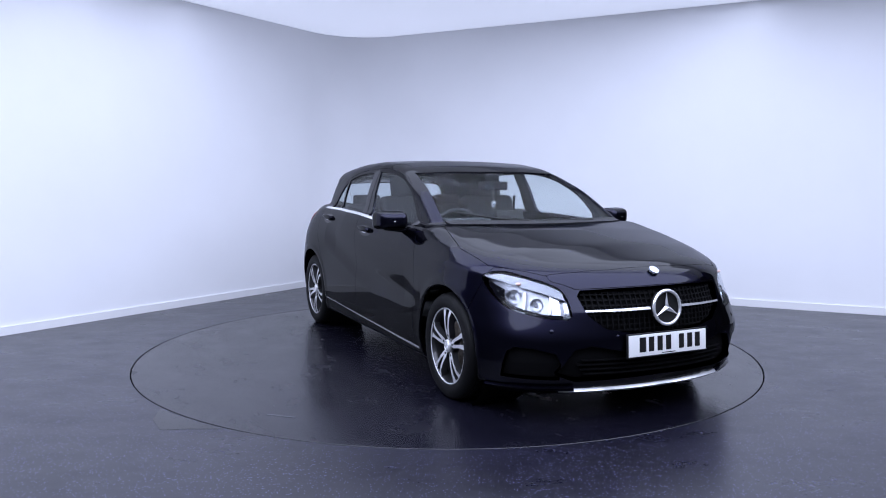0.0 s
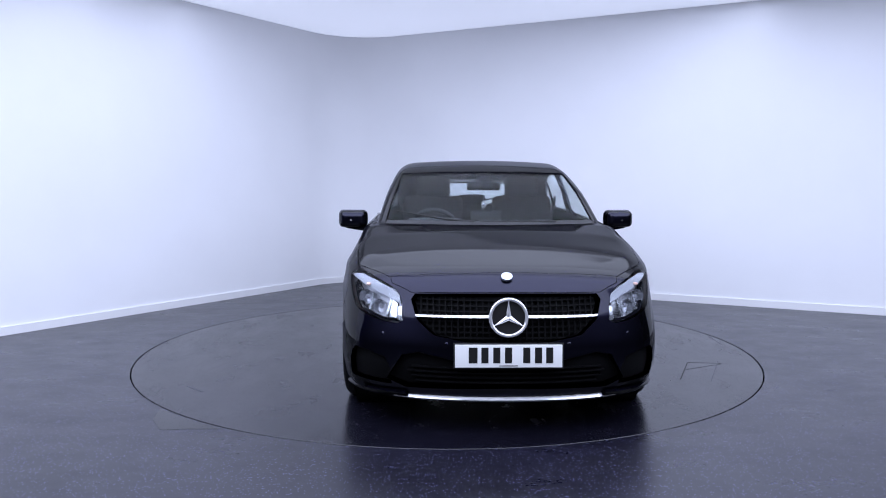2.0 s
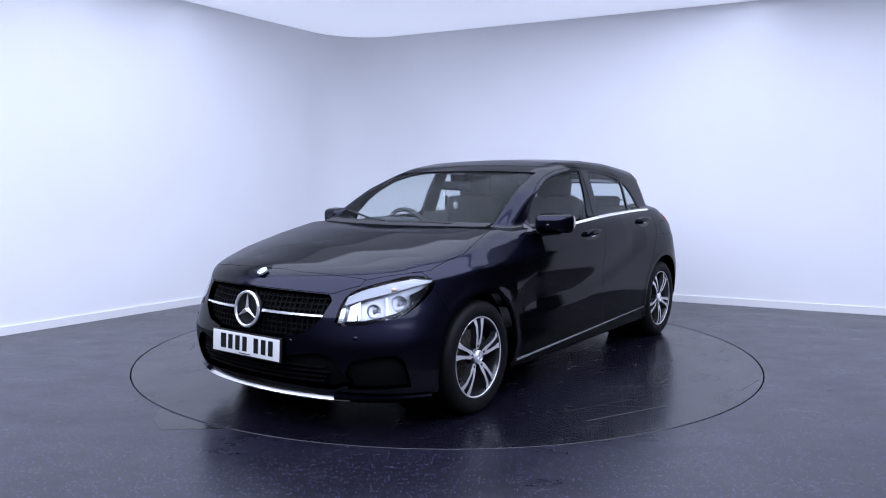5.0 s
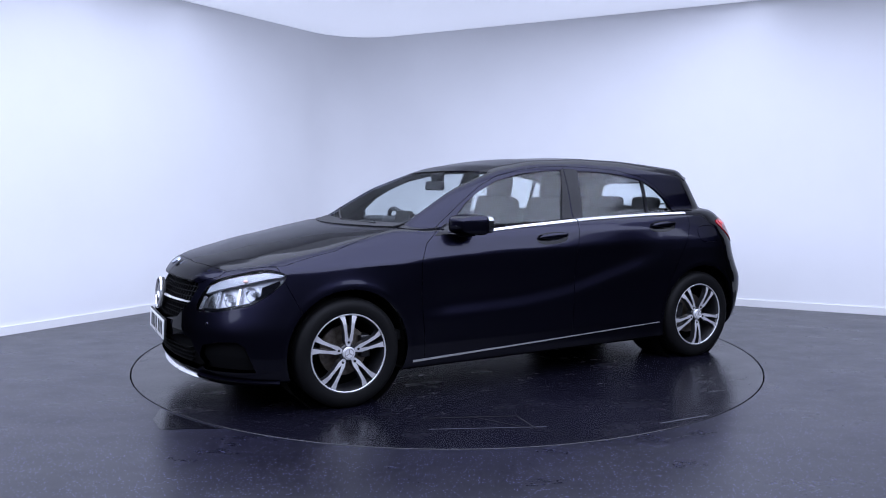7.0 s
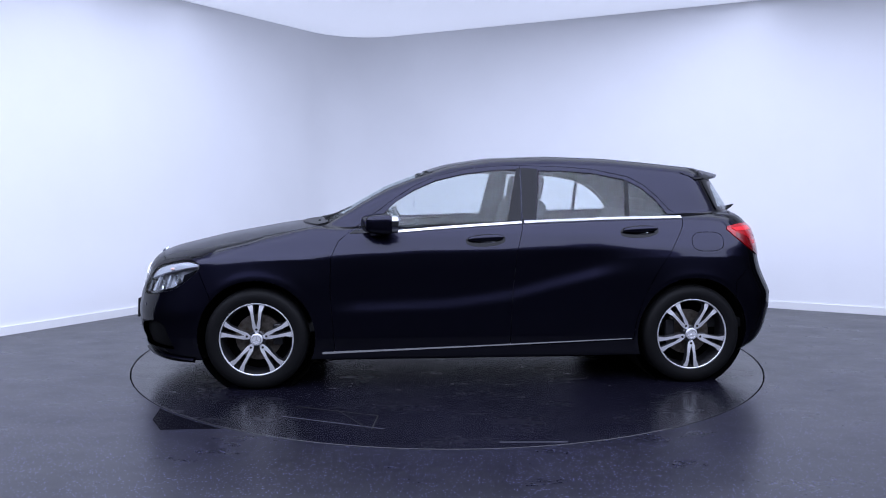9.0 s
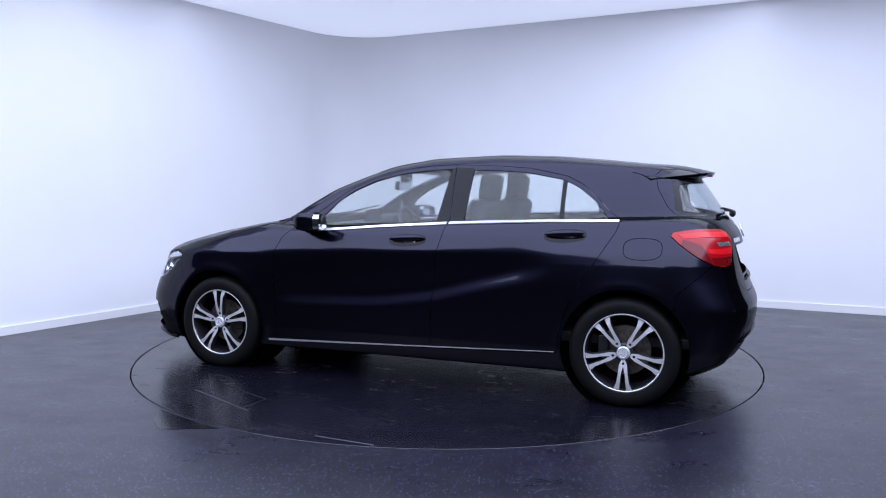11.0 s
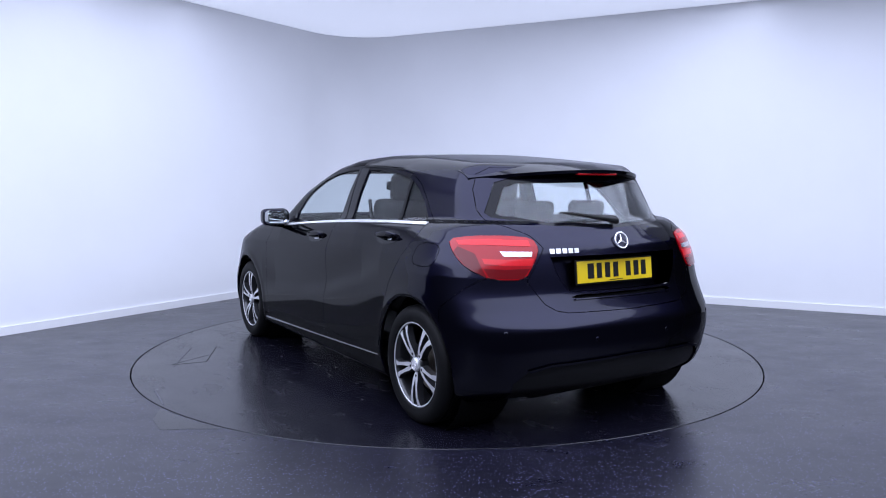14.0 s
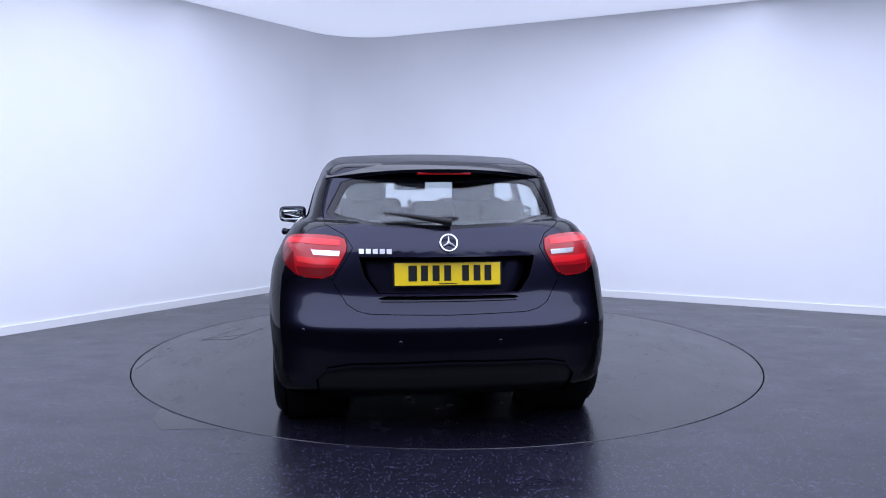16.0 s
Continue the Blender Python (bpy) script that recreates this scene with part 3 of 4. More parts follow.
def tube(bm, points, radius, steps=8):
    pts = [Vector(p) for p in points]
    rings = []
    for i, p in enumerate(pts):
        t = (pts[min(i + 1, len(pts) - 1)] - pts[max(i - 1, 0)]).normalized()
        a = t.cross(Vector((0.3, 0.2, 1))).normalized()
        b = t.cross(a)
        r = radius[i] if isinstance(radius, (list, tuple)) else radius
        rings.append([bm.verts.new(p + (a * math.cos(math.tau * k / steps) + b * math.sin(math.tau * k / steps)) * r) for k in range(steps)])
    for a, b in zip(rings, rings[1:]):
        for k in range(steps):
            bm.faces.new((a[k], a[(k + 1) % steps], b[(k + 1) % steps], b[k]))
    bm.faces.new(rings[0])
    bm.faces.new(rings[-1])
    bmesh.ops.recalc_face_normals(bm, faces=bm.faces)
    return bm


def ring(bm, m, big, small, steps=40, sides=10):
    """A torus about the local z axis of m."""
    rows = []
    for k in range(steps):
        a = math.tau * k / steps
        rows.append([bm.verts.new(m @ Vector(((big + small * math.cos(math.tau * j / sides)) * math.cos(a), (big + small * math.cos(math.tau * j / sides)) * math.sin(a), small * math.sin(math.tau * j / sides)))) for j in range(sides)])
    for k in range(steps):
        for j in range(sides):
            bm.faces.new((rows[k][j], rows[(k + 1) % steps][j], rows[(k + 1) % steps][(j + 1) % sides], rows[k][(j + 1) % sides]))
    bmesh.ops.recalc_face_normals(bm, faces=bm.faces)
    return bm


# ---- wheels ----
def spoke_mesh(turn):
    """One forked spoke: two arms from the bolt to the rim; y is the outer face."""
    bm = bmesh.new()
    stations = [(0.040, 0.010, 0.0), (0.055, 0.017, 0.0), (0.075, 0.0235, 0.0), (0.088, 0.0245, 0.003), (0.12, 0.027, 0.0105), (0.17, 0.035, 0.015), (0.203, 0.050, 0.019), (0.216, 0.064, 0.021)]
    m = pose(0, 0, 0, 0, turn, 0)
    for s in (1, -1):
        rows = []
        for r, w, g in stations:
            y = -0.006 + 0.016 * math.sin(min(1, (r - 0.04) / 0.12) * math.pi / 2) - 0.012 * max(0, (r - 0.16) / 0.06)
            rows.append([bm.verts.new(m @ Vector((s * a, yy, r))) for a, yy in ((g, y), (w, y), (w + 0.004, y - 0.035), (max(g - 0.004, 0), y - 0.035))])
        for a, b in zip(rows, rows[1:]):
            for k in range(4):
                bm.faces.new((a[k], a[(k + 1) % 4], b[(k + 1) % 4], b[k]))
        bm.faces.new(rows[0])
        bm.faces.new(rows[-1])
    bmesh.ops.remove_doubles(bm, verts=bm.verts, dist=1e-5)
    bmesh.ops.recalc_face_normals(bm, faces=bm.faces)
    me = bpy.data.meshes.new("spoke")
    bm.to_mesh(me)
    bm.free()
    me.materials.append(ALLOY)
    me.materials.append(BLACKALLOY)
    for p in me.polygons:
        p.material_index = 0 if p.normal.y > 0.6 else 1
    return me


def fill(bm):
    me = bpy.data.meshes.new("part")
    bm.to_mesh(me)
    bm.free()
    return me


def make_wheel(x, side, first):
    wheel = new("wheel", fill(lathe(bmesh.new(), [(-0.17, 0.205), (-0.17, 0.222), (0.0, 0.222), (0.006, 0.2235), (0.008, 0.219), (0.004, 0.2145), (-0.03, 0.205), (-0.15, 0.200)], close=False)))
    wheel.data.materials.append(BLACKALLOY)
    wheel.data.materials.append(ALLOY)
    for p in wheel.data.polygons:
        p.use_smooth = True
        c = p.center
        if c.y > 0.002:
            p.material_index = 1
    wheel.parent = car
    wheel.location = (CX + x, CY + side * 0.856, 0.31)
    wheel.rotation_euler = (0, 0, 0 if side > 0 else math.pi)
    tagged(wheel, "alloy wheel with five machined forked spokes")
    tyre = [(0.004, 0.2225), (0.012, 0.228), (0.016, 0.245), (0.018, 0.268), (0.012, 0.287), (0.0, 0.302), (-0.014, 0.3085)]
    for g in (-0.045, -0.085, -0.125):
        tyre += [(g + 0.005, 0.31), (g + 0.004, 0.303), (g - 0.004, 0.303), (g - 0.005, 0.31)]
    tyre += [(-0.158, 0.3085), (-0.175, 0.30), (-0.19, 0.27), (-0.18, 0.23)]
    cpart("tyre", lathe(bmesh.new(), tyre, steps=72, close=False), RUBBER, wheel, "black rubber tyre")
    for k in range(5):
        ob = new("spoke", spoke_mesh(first + 72 * k))
        ob.parent = wheel
    bm = lathe(bmesh.new(), [(-0.05, 0.052), (-0.012, 0.052), (-0.006, 0.046)])
    cpart("hub", bm, BLACKALLOY, wheel)
    cpart("hub_cap", lathe(bmesh.new(), [(-0.01, 0.037), (0.004, 0.037), (0.008, 0.033), (0.009, 0.02)]), ALLOY, wheel, "silver hub cap")
    bm = bmesh.new()
    ring(bm, pose(0, 0.009, 0, 90), 0.026, 0.0022, 28, 6)
    for k in range(3):
        tube(bm, [(0, 0.009, 0), (0.025 * math.sin(math.tau * k / 3), 0.009, 0.025 * math.cos(math.tau * k / 3))], [0.004, 0.0015], 6)
    cpart("cap_emblem", bm, CHROME, wheel)
    cpart("brake_disc", lathe(bmesh.new(), [(-0.085, 0.07), (-0.085, 0.142), (-0.105, 0.142), (-0.105, 0.07)]), DISC, wheel, "worn steel brake disc")
    cpart("caliper", block(bmesh.new(), (0.12 if x < 0 else -0.12, -0.085, 0.02), (0.06, 0.07, 0.13), 0.012), BLACKALLOY, wheel)
    cpart("backplate", lathe(bmesh.new(), [(-0.12, 0.02), (-0.12, 0.2)]), LINING, wheel)
    for k in range(5):
        a = radians(first + 72 * k)
        cpart("wheel_bolt", lathe(bmesh.new(), [(-0.03, 0.0075), (-0.003, 0.0075)], Matrix.Translation((0.061 * math.sin(a), 0.003, 0.061 * math.cos(a))), 8), INK, wheel)
    return wheel


for wx, first in ((1.3495, 0), (-1.3495, 36)):
    for side in (1, -1):
        make_wheel(wx, side, first)
        bm = bmesh.new()
        lathe(bm, [(side * 0.50, 0.02), (side * 0.50, 0.37), (side * 0.80, 0.37)], Matrix.Translation((wx, 0, 0.318)), 48, False)
        cpart("wheel_arch_liner", bm, LINING, car)
bm = bmesh.new()
block(bm, (0, 0, 0.215), (3.7, 1.0, 0.05), 0.02)
block(bm, (0, 0, 0.235), (1.9, 1.6, 0.05), 0.02)
cpart("underbody", bm, LINING, car)

# ---- front: grille, lamps, plate ----
grille = panel("grille", whole(grille_cut), LINING, car, "black mesh grille with a silver bar", gap=0.0, sink=0.05, depth=-0.048, double=False)


def grille_half(z):
    """Half width of the grille opening at that height."""
    return float(np.interp(z, [0.479, 0.484, 0.512, 0.583, 0.675, 0.702], [0.05, 0.2, 0.361, 0.446, 0.474, 0.455])) - 0.012


for k in range(8):
    z = 0.502 + 0.0265 * k
    w = grille_half(z)
    ribbon("grille_slat", [(-w, z - 0.003), (w, z - 0.003)], [(-w, z + 0.003), (w, z + 0.003)], 0, LINING, grille, -0.026, 0.012, 30, 1)
for k in range(-14, 15):
    y = 0.031 * k + 0.0
    hi = 0.700 if abs(y) < 0.44 else 0.69
    lo = float(np.interp(abs(y), [0.05, 0.2, 0.361, 0.446], [0.488, 0.494, 0.522, 0.59]))
    ribbon("grille_rib", [(y - 0.003, lo), (y - 0.003, hi)], [(y + 0.003, lo), (y + 0.003, hi)], 0, LINING, grille, -0.024, 0.012, 10, 1)
for s in (1, -1):
    ribbon("grille_bar", [(s * 0.095, 0.600), (s * 0.455, 0.597)], [(s * 0.095, 0.614), (s * 0.455, 0.606)], 0, CHROME, grille, -0.002, 0.02, 20, 2, label="polished silver bar")


def star(m, big, small, name, parent, label):
    """A round emblem: a ring and three tapering arms, facing the local z axis of m."""
    bm = bmesh.new()
    ring(bm, m, big, small, 48, 10)
    for k in range(3):
        a = math.tau * k / 3 + math.pi / 2
        tip, l, r, top = (m @ Vector(p) for p in ((big * math.cos(a), big * math.sin(a), 0), (big * 0.17 * math.cos(a + 1.05), big * 0.17 * math.sin(a + 1.05), 0), (big * 0.17 * math.cos(a - 1.05), big * 0.17 * math.sin(a - 1.05), 0), (0, 0, small * 1.4)))
        base = m @ Vector((0, 0, -small))
        vs = [bm.verts.new(p) for p in (tip, l, r, top, base)]
        for f in ((0, 1, 3), (0, 3, 2), (1, 0, 4), (0, 2, 4)):
            bm.faces.new([vs[i] for i in f])
    bmesh.ops.recalc_face_normals(bm, faces=bm.faces)
    return cpart(name, bm, CHROME, parent, label, 0.5)


FACE_FRONT = Matrix(((0, 0, 1, 0), (1, 0, 0, 0), (0, 1, 0, 0), (0, 0, 0, 1)))
FACE_REAR = Matrix(((0, 0, -1, 0), (-1, 0, 0, 0), (0, 1, 0, 0), (0, 0, 0, 1)))
star(Matrix.Translation((2.218, 0, 0.605)) @ pose(0, 0, 0, 0, -6) @ FACE_FRONT, 0.088, 0.0085, "emblem", grille, "large chrome ring emblem")
cpart("emblem_disc", lathe(bmesh.new(), [(-0.01, 0.09), (0.0, 0.088)], Matrix.Translation((2.205, 0, 0.605)) @ pose(0, 0, 0, 0, -6) @ FACE_FRONT @ pose(0, 0, 0, 90)), INK, grille)
cpart("bonnet_badge", lathe(bmesh.new(), [(-0.006, 0.029), (0.004, 0.028), (0.007, 0.022), (0.008, 0.01)], Matrix.Translation((2.112, 0, 0.792)) @ pose(0, 0, 0, 0, 35) @ pose(0, 0, 0, 90), 32), BADGE, car, "small round silver badge")


def number_plate(m, face, name, label):
    """A plate with plain bars for its characters, facing the local z axis of m."""
    bm = block(bmesh.new(), (0, 0, -0.006), (0.536, 0.126, 0.012), 0.003)
    bm.transform(m)
    plate = cpart("plate_holder", bm, INK, car)
    bm = block(bmesh.new(), (0, 0, 0.002), (0.52, 0.111, 0.006), 0.002)
    bm.transform(m)
    cpart(name, bm, face, plate, label)
    for k, x in enumerate((-0.172, -0.115, -0.058, -0.001, 0.087, 0.144, 0.198)):
        bm = block(bmesh.new(), (x, 0.004, 0.0056), (0.034 if k else 0.042, 0.076, 0.0016), 0)
        bm.transform(m)
        cpart("plate_bar", bm, INK, plate)
    bm = block(bmesh.new(), (0.0, -0.047, 0.0056), (0.09, 0.004, 0.0014), 0)
    bm.transform(m)
    cpart("plate_bar", bm, INK, plate)
    return plate


number_plate(Matrix.Translation((2.232, 0, 0.42)) @ pose(0, 0, 0, 0, -3) @ FACE_FRONT, PLATEWHITE, "plate", "white front number plate with dark bars")
number_plate(Matrix.Translation((-1.916, 0, 0.811)) @ pose(0, 0, 0, 0, 6) @ FACE_REAR, PLATEYELLOW, "plate", "yellow rear number plate with dark bars")
ribbon("chrome_lip", [(-0.56, 0.191), (-0.45, 0.187), (0.0, 0.187), (0.45, 0.187), (0.56, 0.191)], [(-0.56, 0.194), (-0.45, 0.195), (0.0, 0.198), (0.45, 0.195), (0.56, 0.194)], 0, CHROME, front_bumper, 0.019, 0.035, 40, 2, label="thin chrome lip")
for s in (False, True):
    ribbon("splitter", [(-1.28, 0.185), (-1.0, 0.180), (-0.80, 0.180)], [(-1.28, 0.215), (-1.0, 0.205), (-0.80, 0.190)], 50, PAINT, front_bumper, 0.018, 0.035, 24, 2, s)
for k in range(4):
    z = 0.268 + 0.026 * k
    w = 0.50 - 0.02 * abs(k - 2)
    ribbon("intake_slat", [(-w, z - 0.003), (w, z - 0.003)], [(-w, z + 0.003), (w, z + 0.003)], 0, LINING, front_bumper, -0.016, 0.018, 24, 1)
for y in (0.30, 0.62):
    for s in (1, -1):
        p = on_skin([s * y], [0.47 if y < 0.4 else 0.50], 0)[0]
        nrm = Vector(slopes(np.array([p]))[0])
        cpart("parking_sensor", blob(bmesh.new(), p, (0.011, 0.011, 0.003), tuple(math.degrees(a) for a in nrm.to_track_quat("Z", "Y").to_euler()), 14, 8), PAINT, front_bumper)


def lamp_spot(u, v, heading, depth, mirror):
    p = on_skin([u], [v], heading)[0]
    p = p - slopes(np.array([p]))[0] * depth
    return Vector((p[0], -p[1] if mirror else p[1], p[2]))


def make_headlight(mirror):
    cut = flipped(headlamp_cut) if mirror else headlamp_cut
    s = -1 if mirror else 1
    lamp = panel("headlight", cut, HOUSING, car, "clear headlight with silver reflectors", gap=0.001, sink=0.055, depth=-0.052, double=False)
    panel("lens", cut, LENS, lamp, "clear plastic lens", gap=0.002, sink=0.0, depth=0.004, back=LENS)
    ribbon("light_strip", [(-1.232, 0.655), (-1.13, 0.685), (-1.0, 0.712), (-0.88, 0.738), (-0.785, 0.752)], [(-1.212, 0.696), (-1.13, 0.730), (-1.01, 0.760), (-0.88, 0.780), (-0.775, 0.764)], 50, LAMPWHITE, lamp, -0.012, 0.02, 24, 3, mirror, "white daytime light strip")
    ribbon("inner_strip", [(-1.272, 0.570), (-1.245, 0.642)], [(-1.243, 0.574), (-1.226, 0.642)], 50, SILVER, lamp, -0.014, 0.012, 10, 1, mirror)
    ribbon("bezel", [(-1.24, 0.567), (-1.143, 0.571), (-1.023, 0.592), (-0.942, 0.608), (-0.865, 0.652), (-0.80, 0.715)], [(-1.235, 0.580), (-1.143, 0.584), (-1.028, 0.606), (-0.952, 0.622), (-0.882, 0.664), (-0.82, 0.725)], 50, GLOSSBLACK, lamp, -0.02, 0.03, 30, 1, mirror)
    ribbon("side_reflector", [(-0.90, 0.635), (-0.845, 0.665), (-0.80, 0.715)], [(-0.895, 0.70), (-0.85, 0.715), (-0.80, 0.735)], 50, GLOSSBLACK, lamp, -0.03, 0.008, 12, 2, mirror)
    for name, (u, v), r, deep in (("main_reflector", (-0.955, 0.662), 0.041, 0.03), ("beam_reflector", (-1.09, 0.632), 0.036, 0.032)):
        at = lamp_spot(u, v, 50, deep, mirror)
        m = Matrix.Translation(at) @ pose(0, 0, 0, 0, 0, s * 22) @ pose(0, 0, 0, 0, 0, -90)
        bm = lathe(bmesh.new(), [(-0.045, 0.010), (-0.038, r * 0.55), (-0.02, r * 0.85), (0.0, r)], m, 32, False)
        cpart(name, bm, SILVER, lamp, "round silver reflector")
        cpart("bulb", lathe(bmesh.new(), [(-0.045, 0.012), (-0.012, 0.012), (-0.004, 0.008)], m, 16), HOUSING, lamp)
    for u in (-1.165, -1.025):
        ribbon("lamp_rib", [(u - 0.008, 0.585), (u - 0.002, 0.69)], [(u + 0.006, 0.585), (u + 0.012, 0.69)], 50, SILVER, lamp, -0.026, 0.02, 10, 1, mirror)
    ribbon("inner_facet", [(-1.225, 0.585), (-1.18, 0.585)], [(-1.205, 0.655), (-1.165, 0.672)], 50, REFLECTOR, lamp, -0.03, 0.012, 8, 2, mirror)
    at = lamp_spot(-0.985, 0.728, 50, 0.008, mirror)
    cpart("indicator_bulb", blob(bmesh.new(), at, (0.014, 0.014, 0.009)), AMBER, lamp, "amber indicator bulb")
    return lamp


make_headlight(False)
make_headlight(True)


def make_taillight(mirror):
    cut = flipped(taillamp_cut) if mirror else taillamp_cut
    lamp = panel("tail_light", cut, RED, car, "glossy red wraparound tail light", gap=0.002, sink=-0.004, depth=0.02)
    ribbon("upper_band", [(0.76, 0.952), (0.90, 0.955), (1.10, 0.948)], [(0.74, 0.972), (0.90, 0.982), (1.085, 0.974)], 130, BRIGHTRED, lamp, 0.0058, 0.006, 24, 2, mirror)
    ribbon("lower_band", [(0.90, 0.868), (1.0, 0.858), (1.112, 0.858)], [(0.885, 0.892), (1.0, 0.888), (1.12, 0.892)], 130, BRIGHTRED, lamp, 0.0058, 0.006, 20, 2, mirror)
    ribbon("reversing_light", [(0.985, 0.903), (1.108, 0.900)], [(0.965, 0.926), (1.110, 0.924)], 130, SILVER, lamp, 0.0062, 0.006, 16, 2, mirror, "clear reversing light")
    ribbon("reversing_lens", [(0.995, 0.908), (1.10, 0.906)], [(0.98, 0.921), (1.10, 0.919)], 130, SILVER, lamp, 0.0068, 0.006, 12, 1, mirror)
    ribbon("side_lens", [(0.735, 0.918), (0.815, 0.850), (0.92, 0.800)], [(0.755, 0.945), (0.85, 0.915), (0.90, 0.83)], 130, DARKRED, lamp, 0.0052, 0.006, 16, 2, mirror)
    ribbon("lower_lens", [(0.93, 0.800), (1.0, 0.798), (1.078, 0.798)], [(0.90, 0.845), (1.0, 0.842), (1.105, 0.845)], 130, DARKRED, lamp, 0.0052, 0.006, 16, 2, mirror)
    return lamp


make_taillight(False)
make_taillight(True)

# ---- sides: trims, handles, mirrors ----
BELT = [(-0.60, 0.950), (-0.532, 0.956), (-0.16, 0.984), (0.274, 1.010)]
BELT2 = [(0.290, 1.011), (0.551, 1.022), (0.914, 1.034), (1.300, 1.040)]
for mirror in (False, True):
    s = -1 if mirror else 1
    front, rear = doors[s]
    for line, door in ((BELT, front), (BELT2, rear)):
        ribbon("belt_trim", [(u, v - 0.0062) for u, v in line], [(u, v + 0.0062) for u, v in line], 90, STRIP, door, 0.005, 0.009, 40, 2, mirror, "polished chrome window strip")
    # Bright metal strip added where the sill's lower edge only catches light.
    ribbon("sill_glint", [(-0.955, 0.217), (0.0, 0.251), (0.96, 0.288)], [(-0.955, 0.229), (0.0, 0.258), (0.96, 0.292)], 90, SILL_GLINT, car, 0.004, 0.012, 60, 2, mirror, "thin metal strip standing in for the sill edge's glint")
    ribbon("window_divider", [(0.951, 1.045), (0.958, 1.274)], [(0.975, 1.045), (0.983, 1.266)], 90, GLOSSBLACK, rear, 0.001, 0.012, 12, 1, mirror)
    ribbon("pillar_trim", [(0.192, 1.02), (0.262, 1.345)], [(0.276, 1.025), (0.282, 1.35)], 90, GLOSSBLACK, front, 0.0015, 0.004, 14, 2, mirror)
    ribbon("pillar_trim", [(0.288, 1.027), (0.290, 1.35)], [(0.368, 1.03), (0.398, 1.345)], 90, GLOSSBLACK, rear, 0.0015, 0.004, 14, 2, mirror)
    for door, (hx, hz), tilt in ((front, (-0.042, 0.908), 3), (rear, (-1.008, 0.957), 3)):
        lo, hi = [], []
        for k in range(25):
            a = math.pi * k / 24
            lo.append((-hx - 0.122 * math.cos(a), hz - 0.040 * math.sin(a) ** 0.7 - 0.05 * 0.122 * math.cos(a)))
            hi.append((-hx - 0.122 * math.cos(a), hz + 0.034 * math.sin(a) ** 0.7 - 0.05 * 0.122 * math.cos(a)))
        ribbon("handle_cup", lo, hi, 90, GLOSSBLACK, door, 0.0012, 0.004, 25, 4, mirror)
        p = on_skin([-hx], [hz], 90)[0]
        bm = bmesh.new()
        blob(bm, (p[0], s * (p[1] + 0.020), p[2] + 0.012), (0.112, 0.015, 0.021), (0, tilt, 0), 28, 12)
        for e in (0.088, -0.088):
            block(bm, (p[0] + e, s * (p[1] + 0.008), p[2] + 0.012), (0.02, 0.03, 0.02), 0.004)
        cpart("door_handle", bm, PAINT, door, "gloss black pull handle")
        # Silver blob put in for the reflection low in the handle cup.
        bm = blob(bmesh.new(), (p[0] - 0.015, s * (p[1] + 0.004), p[2] - 0.015), (0.045, 0.004, 0.009), (0, tilt, 0), 20, 8)
        cpart("cup_glint", bm, SILVER, door)
    # door mirror: shell, foot, glass, indicator
    bm = block(bmesh.new(), (0.0, 0.0, 0.0), (0.160, 0.205, 0.122), 0.044, (0, 0, 0), 6)
    for v in bm.verts:
        v.co.y *= 1.0 - 0.55 * max(0, v.co.x) / 0.075 * 0.45
        v.co.z *= 1.0 - 0.25 * max(0, v.co.x) / 0.075
        v.co.x -= 0.25 * v.co.y
    bm.transform(Matrix.Diagonal((1, s, 1, 1)) @ Matrix.Translation((0.622, 0.915, 1.010)))
    if mirror:
        bmesh.ops.reverse_faces(bm, faces=bm.faces)
    shell_ob = cpart("door_mirror", bm, PAINT, car, "gloss black door mirror")
    bm = block(bmesh.new(), (0.0, 0.0, 0.0), (0.006, 0.178, 0.098), 0.032, (0, 0, 0), 3)
    bm.transform(Matrix.Diagonal((1, s, 1, 1)) @ Matrix.Translation((0.541, 0.920, 1.010)) @ pose(0, 0, 0, 0, 0, 14))
    cpart("mirror_glass", bm, MIRROR, shell_ob, "mirror glass")
    bm = tube(bmesh.new(), [(0.66, s * 0.77, 0.945), (0.64, s * 0.85, 0.948), (0.60, s * 0.96, 0.955)], [0.022, 0.018, 0.010], 10)
    cpart("mirror_foot", bm, GLOSSBLACK, shell_ob)
    bm = tube(bmesh.new(), [(0.705, s * 0.85, 1.005), (0.70, s * 0.92, 1.005), (0.665, s * 0.985, 1.004), (0.60, s * 1.008, 1.003)], 0.0025, 8)
    cpart("indicator_strip", bm, SILVER, shell_ob)
    ribbon("mirror_sail", [(-0.79, 0.945), (-0.60, 0.955)], [(-0.775, 0.957), (-0.605, 1.04)], 90, GLOSSBLACK, front, 0.002, 0.004, 10, 2, mirror)

# ---- rear: spoiler, wiper, emblem, badge bars ----
bm = bmesh.new()
rows = []
